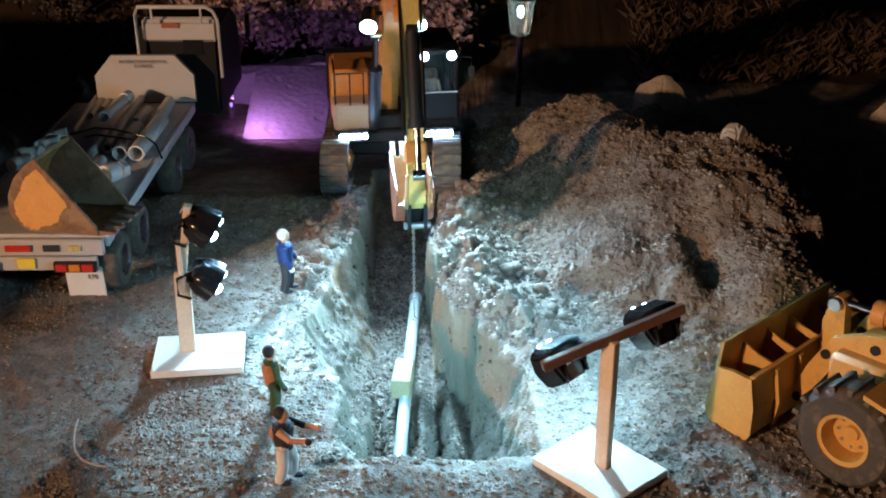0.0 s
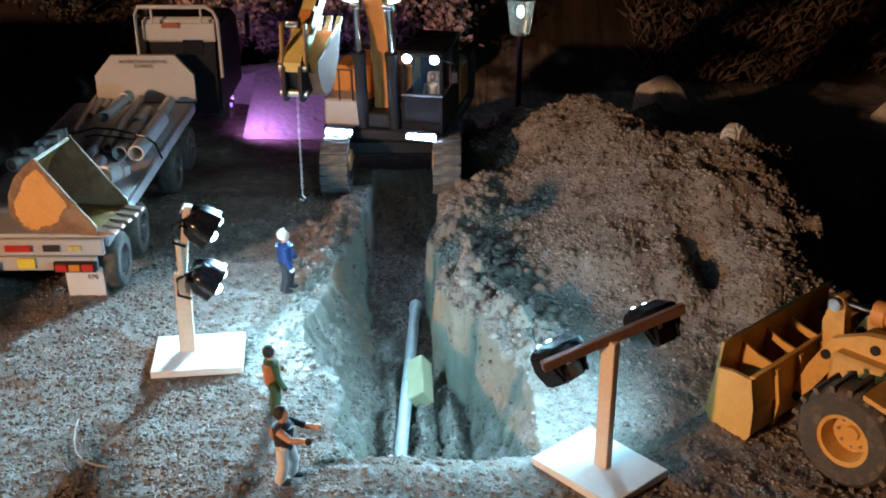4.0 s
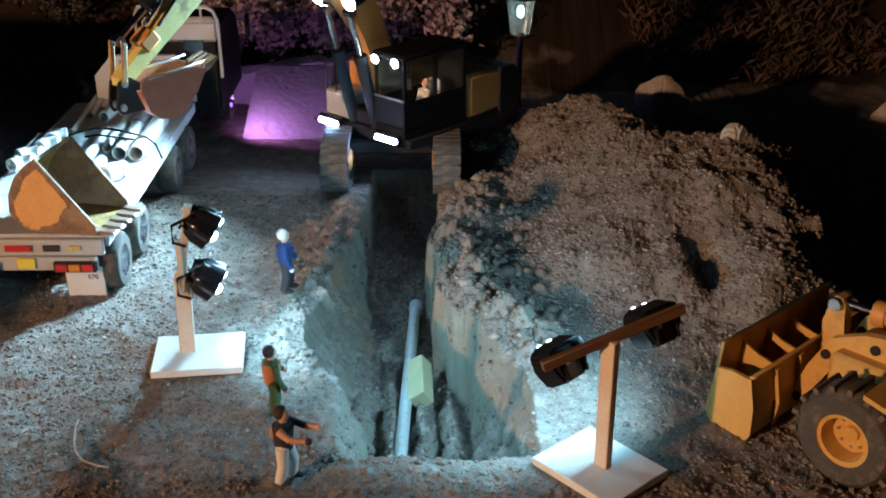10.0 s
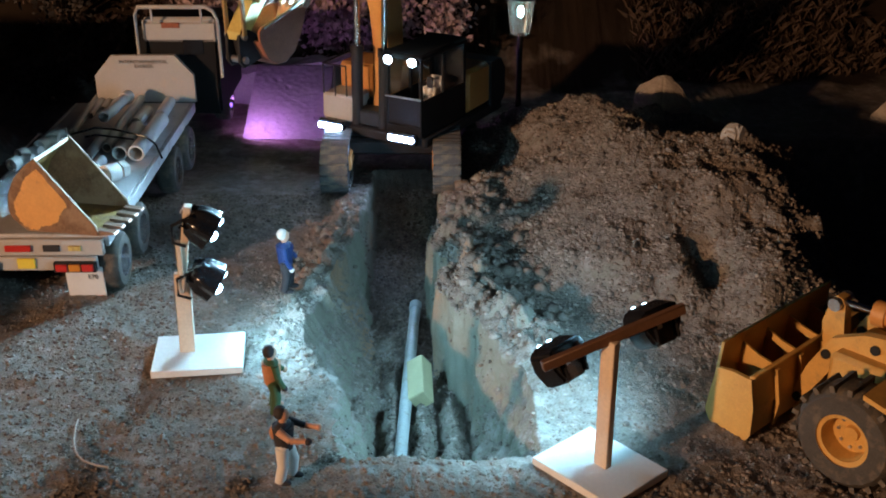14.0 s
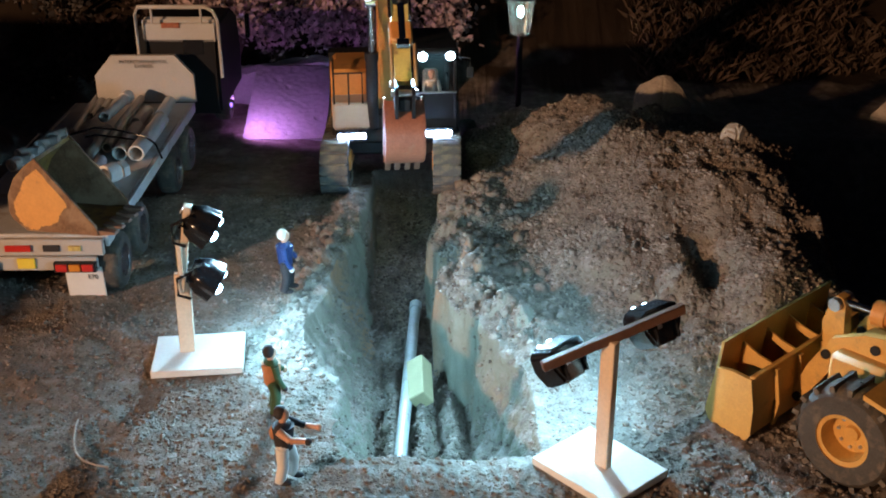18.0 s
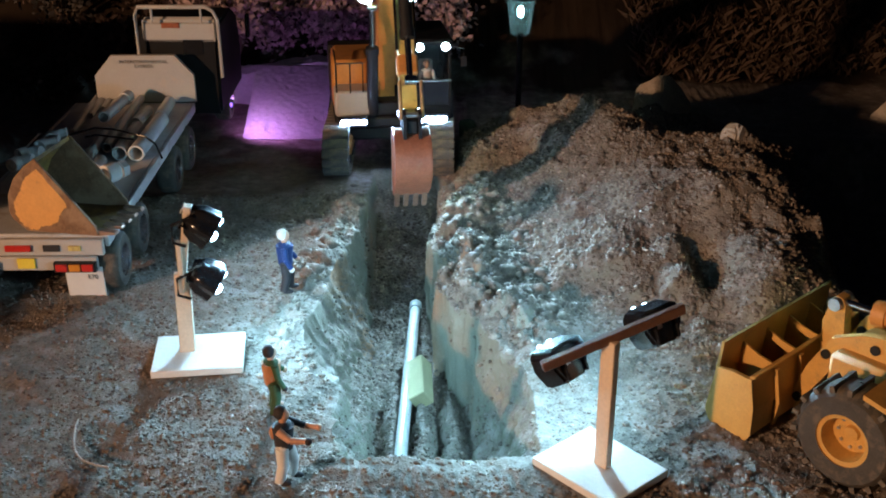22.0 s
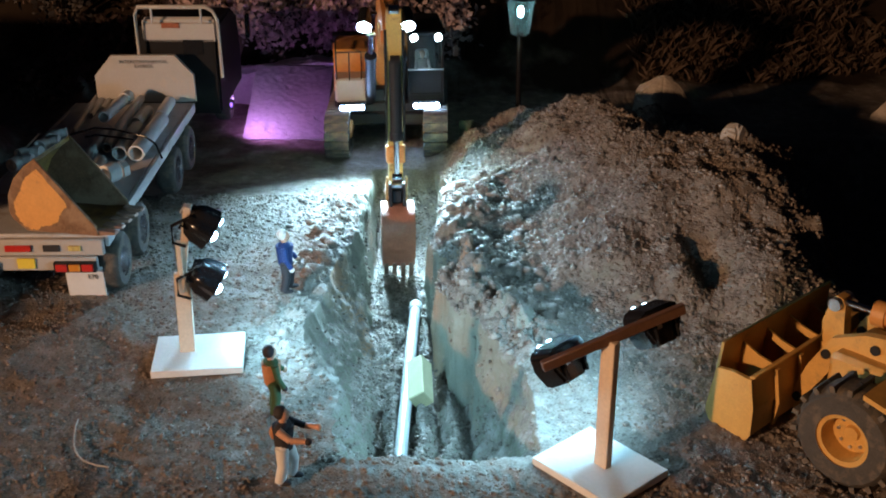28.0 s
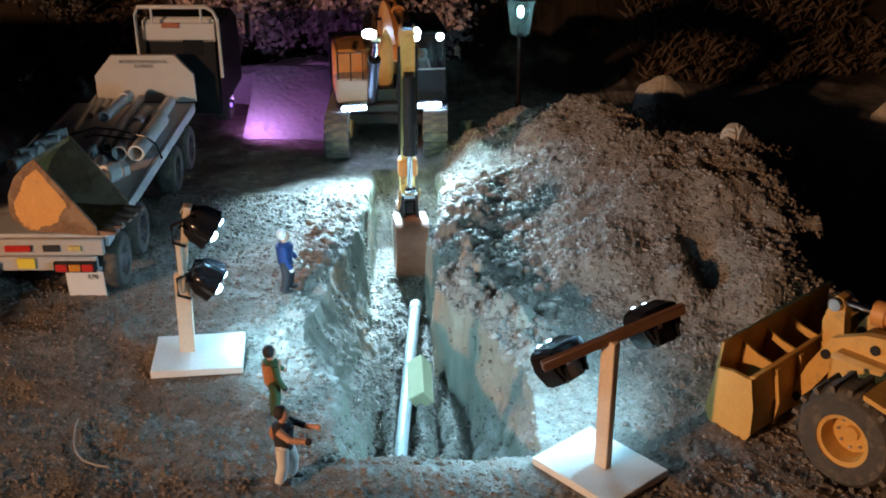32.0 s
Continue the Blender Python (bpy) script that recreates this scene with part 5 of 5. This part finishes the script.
def rock(x, y, sx, sy, sz, turn, seed, label="pale rough stone on the soil", lift=0.0, mat=None):
    bm = BM()
    bmesh.ops.create_icosphere(bm, subdivisions=3, radius=1.0)
    for v in bm.verts:
        q = v.co * 1.3 + Vector((seed * 7.1, 0, 0))
        d = v.co.normalized()
        v.co = d * (0.78 + 0.35 * noise.noise(q) + 0.10 * noise.noise(q * 3.1))
        v.co.x = max(-0.72, min(0.72, v.co.x))
        v.co.z = max(-0.6, min(0.55, v.co.z))
        v.co = Vector((v.co.x * sx, v.co.y * sy, v.co.z * sz))
    return thing("stone", label, "stone", pose(x, y, on_ground(x, y) + sz * 0.3 + lift, 0, 0, turn), "stones behind the heap", bm=bm, mat=mat or STONE)


def split_stone(x, y, z, corners, label="pale split stone with flat sides"):
    """An angular stone: the hull of its corners, bevelled and roughened."""
    bm = BM()
    for c in corners:
        bm.verts.new(c)
    bmesh.ops.convex_hull(bm, input=bm.verts[:])
    bmesh.ops.bevel(bm, geom=bm.edges[:], offset=0.004, segments=2, affect="EDGES", clamp_overlap=True)
    bmesh.ops.subdivide_edges(bm, edges=bm.edges[:], cuts=2, use_grid_fill=True)
    for v in bm.verts:
        v.co += Vector((1, 1, 1)) * 0.003 * noise.noise(v.co * 45)
    return thing("stone", label, "stone", pose(x, y, z), "stones behind the heap", bm=bm, mat=STONE)


split_stone(0.468, 2.33, -0.016, [(-0.068, 0.0, 0.0), (-0.064, -0.01, 0.085), (-0.052, 0.02, 0.106), (0.002, 0.01, 0.132), (0.020, 0.02, 0.128), (0.062, -0.01, 0.075), (0.066, 0.0, 0.0), (0.0, -0.05, 0.0), (-0.01, -0.045, 0.06), (0.03, 0.06, 0.0), (-0.04, 0.06, 0.0)])
split_stone(0.487, 1.80, 0.135, [(-0.030, 0.0, 0.0), (-0.024, 0.0, 0.034), (-0.006, 0.01, 0.046), (0.010, 0.0, 0.044), (0.026, 0.0, 0.022), (0.026, 0.0, 0.0), (0.0, -0.022, 0.0), (0.0, -0.018, 0.03), (0.0, 0.025, 0.0)], "pale split stone on the crest of the heap")
split_stone(1.02, 2.50, -0.09, [(-0.045, 0.0, 0.0), (-0.040, 0.0, 0.065), (0.0, 0.0, 0.105), (0.05, 0.02, 0.12), (0.07, 0.0, 0.0), (0.0, -0.05, 0.0), (0.01, -0.04, 0.06), (0.0, 0.05, 0.0)])
rock(0.052, 2.27, 0.026, 0.02, 0.042, 0, 5, "dark mossy rounded stone beside the heap", mat=MOSSY)

# low wall behind the lorry
bm = BM()
prism(bm, [(0.0, -0.10), (0.06, -0.10), (0.06, 0.03), (0.0, 0.03)], -0.32, 0.32)
bmesh.ops.subdivide_edges(bm, edges=bm.edges[:], cuts=32, use_grid_fill=True)
for v in bm.verts:
    if v.co.z > 0.025:
        v.co.z += 0.008 * noise.noise(Vector((v.co.x * 20, v.co.y * 20, 0))) + 0.008 * noise.noise(Vector((v.co.x * 90, v.co.y * 90, 5)))
    v.co.y += 0.006 * noise.noise(v.co * 14) + 0.003 * noise.noise(v.co * 60)
thing("wall", "low rough rendered garden wall in purple light", "wall", pose(-0.34, 2.64, 0.024, 0, -6, 3), kind="structure", bm=bm, mat=RENDERED, smooth=False)
bm = BM()
prism(bm, [(-0.27, -0.05), (0.0, -0.05), (0.0, 0.052), (-0.01, 0.052), (-0.12, 0.010), (-0.27, -0.042)], -0.098, 0.083)
bmesh.ops.subdivide_edges(bm, edges=bm.edges[:], cuts=40, use_grid_fill=True)
for v in bm.verts:
    if v.co.z > -0.044:
        dent = max(0.0, noise.noise(v.co * 34 + Vector((7, 2, 0))) - 0.36)
        v.co.z += 0.004 * noise.noise(v.co * 14) + 0.0012 * noise.noise(v.co * 80) - 0.012 * dent
thing("slope", "rough pale rendered slope at the foot of the wall", "slope", pose(-0.343, 2.638, 0.004, 0, 0, 0), kind="structure", bm=bm, mat=RENDERED, smooth=False)
lamp("lorry_side_lamp", "SPOT", look((-0.424, 2.352, 0.030), (-0.330, 2.47, 0.0)), 1.15, (0.72, 0.30, 1.0), 0.02, 170, 0.8)


def leaf_mesh(name, mats, spots, size, seed, long=1.6):
    """Many small bent leaves at the spots, in one mesh."""
    rng = np.random.default_rng(seed)
    k = len(spots)
    base = np.array([[-0.5, 0, 0], [0, -long * 0.5, 0.12], [0.5, 0, 0], [0, long * 0.5, -0.10]])
    ang = rng.uniform(0, 6.2832, (k, 3))
    co = np.repeat(base[None], k, 0) * (size * rng.uniform(0.5, 1.3, (k, 1, 1)))
    for ax in range(3):
        i, j = ((1, 2), (0, 2), (0, 1))[ax]
        c, s = np.cos(ang[:, ax])[:, None], np.sin(ang[:, ax])[:, None]
        a, b = co[..., i].copy(), co[..., j].copy()
        co[..., i], co[..., j] = a * c - b * s, a * s + b * c
    co = (co + spots[:, None, :]).reshape(-1, 3)
    me = bpy.data.meshes.new(name)
    faces = (np.arange(k) * 4)[:, None] + np.array([0, 1, 2, 3])
    me.from_pydata(co.tolist(), [], faces.tolist())
    for m in mats:
        me.materials.append(m)
    return me


def shrub(x, y, r, tall, count, leaf, mat, seed, label, z=None):
    rng = np.random.default_rng(seed)
    base = on_ground(x, y) if z is None else z
    p = thing("shrub", label, "shrub", pose(x, y, base), "shrubs on the bank")
    tips = []
    for k in range(7):
        a, lean = rng.uniform(0, 6.2832), rng.uniform(0.2, 0.9)
        tip = Vector((math.cos(a) * lean * r, math.sin(a) * lean * r, tall * rng.uniform(0.5, 0.9)))
        part("stem", tube(BM(), [(0, 0, -0.02), tip * 0.5 + Vector((0, 0, 0.02)), tip], 0.004, 6), BARK, p)
        tips.append(tip)
    centres = np.array([tips[i] for i in rng.integers(0, len(tips), count)])
    spots = centres * rng.uniform(0.6, 1.15, (count, 1)) + rng.normal(0, 1, (count, 3)) * np.array([r * 0.28, r * 0.28, tall * 0.16])
    spots[:, 2] = np.abs(spots[:, 2])
    ob = new("leaves", leaf_mesh("leaves", (mat,), spots, leaf, seed))
    ob.parent = p
    return p


def plant_bank():
    rng = random.Random(4)
    for k in range(13):
        x = -1.45 + 0.13 * k + rng.uniform(-0.03, 0.03)
        y = 2.86 + rng.uniform(-0.06, 0.22) + (0.1 if x > -0.3 else 0.0)
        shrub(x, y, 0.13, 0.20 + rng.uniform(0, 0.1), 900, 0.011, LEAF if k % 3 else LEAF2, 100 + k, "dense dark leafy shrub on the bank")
    shrub(-0.95, 2.62, 0.11, 0.10, 420, 0.014, LEAF2, 140, "low shrub with pale round leaves")
    shrub(-0.86, 2.70, 0.12, 0.13, 420, 0.015, LEAF2, 141, "low shrub with pale round leaves")
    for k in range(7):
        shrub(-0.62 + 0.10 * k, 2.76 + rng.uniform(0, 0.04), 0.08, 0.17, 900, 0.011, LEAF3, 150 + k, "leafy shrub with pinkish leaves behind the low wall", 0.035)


plant_bank()


def dry_grass():
    rng = np.random.default_rng(9)
    n = 12000
    x = rng.uniform(0.5, 2.2, n)
    y = 2.75 + 0.10 * x + rng.uniform(0, 1.0, n) ** 1.3
    keep = fbm(x * 5, y * 5, 71) > -0.05
    x, y = x[keep], y[keep]
    n = len(x)
    z = height(x, y)
    h = rng.uniform(0.015, 0.05, n)
    lean = rng.normal(0, 0.016, (n, 2))
    a = rng.uniform(0, 3.1416, n)
    w = 0.0008
    dx, dy = np.cos(a) * w, np.sin(a) * w
    v = np.stack([np.stack([x - dx, y - dy, z - 0.005], -1), np.stack([x + dx, y + dy, z - 0.005], -1),
                  np.stack([x + lean[:, 0] * 0.5 + dx * 0.6, y + lean[:, 1] * 0.5 + dy * 0.6, z + h * 0.6], -1), np.stack([x + lean[:, 0] * 1.4, y + lean[:, 1] * 1.4, z + h], -1)], 1)
    me = bpy.data.meshes.new("grass")
    me.from_pydata(v.reshape(-1, 3).tolist(), [], ((np.arange(n) * 4)[:, None] + np.array([0, 1, 2, 3])).tolist())
    me.materials.append(GRASS)
    tagged(new("grass", me), "dry brown grass on the bank", "grass", kind="stuff")


dry_grass()

# ---- in the trench: pipe, block, chain ----
laid_pipe = pipe("long pale grey pipe with a socket end in the trench", (-0.0595, 1.177, TRENCH + 0.018), (-0.0465, 1.72, TRENCH + 0.020), 0.0088, LAID, "pipe in the trench", True)
block = thing("block", "pale yellow foam block beside the pipe in the trench", "block", bm=box(BM(), 0.028, 0.080, 0.028, bevel=0.0015), mat=FOAM, smooth=False)


def chain_thing():
    p = thing("lifting_chain", "thin steel lifting chain hanging from the bucket", "chain")
    bm = BM()
    ring = [(0.0016 * math.cos(6.2832 * k / 10), 0, -0.0032 + 0.0034 * math.sin(6.2832 * k / 10)) for k in range(11)]
    tube(bm, ring, 0.0006, 5, False)
    link = mesh_of(bm, "chain_link", STEEL)
    for k in range(34):
        ob = new("chain_link", link)
        ob.parent = p
        ob.matrix_basis = pose(0, 0, -0.0054 * k, 0, 0, 90 * (k % 2))
    bm = BM()
    tube(bm, [(0, 0, 0), (0, 0, -0.006), (0.004, 0, -0.011), (0.001, 0, -0.015), (-0.004, 0, -0.012)], 0.0013, 6)
    part("hook", bm, STEEL, p, "small hook", pose(0, 0, -0.0054 * 34))
    return p


chain = chain_thing()

# a pale wire on the ground
bm = BM()
wire = [(-0.444, 1.172), (-0.4425, 1.158), (-0.440, 1.143), (-0.437, 1.131), (-0.433, 1.119), (-0.428, 1.107), (-0.421, 1.096), (-0.414, 1.087), (-0.405, 1.080), (-0.394, 1.075), (-0.380, 1.073)]
tube(bm, [(x, y, on_ground(x, y) + 0.005) for x, y in wire], 0.0012, 6)
thing("wire", "thin pale bent wire lying on the soil", "wire", bm=bm, mat=STONE)

driver = figure("toy driver figure in a pale shirt seated in the cab", 0, 0, 0, PALECLOTH, PALECLOTH, NAVY, SKIN, 0.085, 30)
driver["group"] = ""


def motions():
    times = [i * 0.25 for i in range(129)]
    poses = [(t, arm_poses(t)) for t in times]
    walk(excavator, [(t, machine(t)) for t in times])
    for key, ob in (("house", house), ("boom", boom), ("stick", stick), ("bucket", bucket), ("link", bucket_link)):
        walk(ob, [(t, p[key]) for t, p in poses])
    for i, (barrel, rod) in enumerate(rods):
        walk(barrel, [(t, p["barrel", i]) for t, p in poses])
        walk(rod, [(t, p["rod", i]) for t, p in poses])
    walk(driver, [(t, machine(t) @ p["house"] @ pose(0.074, -0.035, 0.118)) for t, p in poses])
    # the chain hangs from the bucket until it is laid down on the lorry's load
    rest = Matrix.Translation(bed_point(-0.100, 0.30, 0.024)) @ pose(0, 0, 0, 82, 0, 10)
    rows = []
    for t, p in poses:
        pin = (machine(t) @ p["bucket"]).translation
        hang = Matrix.Translation(pin + Vector((-0.003, -0.012, -0.012)))
        s = min(1, max(0, (t - 7.1) / 0.8))
        s = s * s * (3 - 2 * s)
        rows.append((t, hang.lerp(rest, s)))
    walk(chain, rows)
    on_pipe, beside = pose(-0.0585, 1.435, TRENCH + 0.044, -6, 0, -3), Matrix.Translation((-0.034, 1.445, TRENCH + 0.032)) @ pose(0, 0, 0, 14, 0, 3) @ pose(0, 0, 0, 0, 56, 0)
    walk(block, [(0, on_pipe), (0.3, on_pipe), (0.6, Matrix.Translation((-0.047, 1.440, TRENCH + 0.042)) @ pose(0, 0, 0, 4, 0, 0) @ pose(0, 0, 0, 0, 25, 0)), (0.9, beside), (1.5, beside), (32, beside)])
    a = laid_pipe.matrix_basis.copy()
    up = Matrix.Translation((0.0, 0.004, 0.012)) @ a
    walk(laid_pipe, [(0, up), (0.3, up), (0.8, a), (1.5, a), (32, a)])


motions()
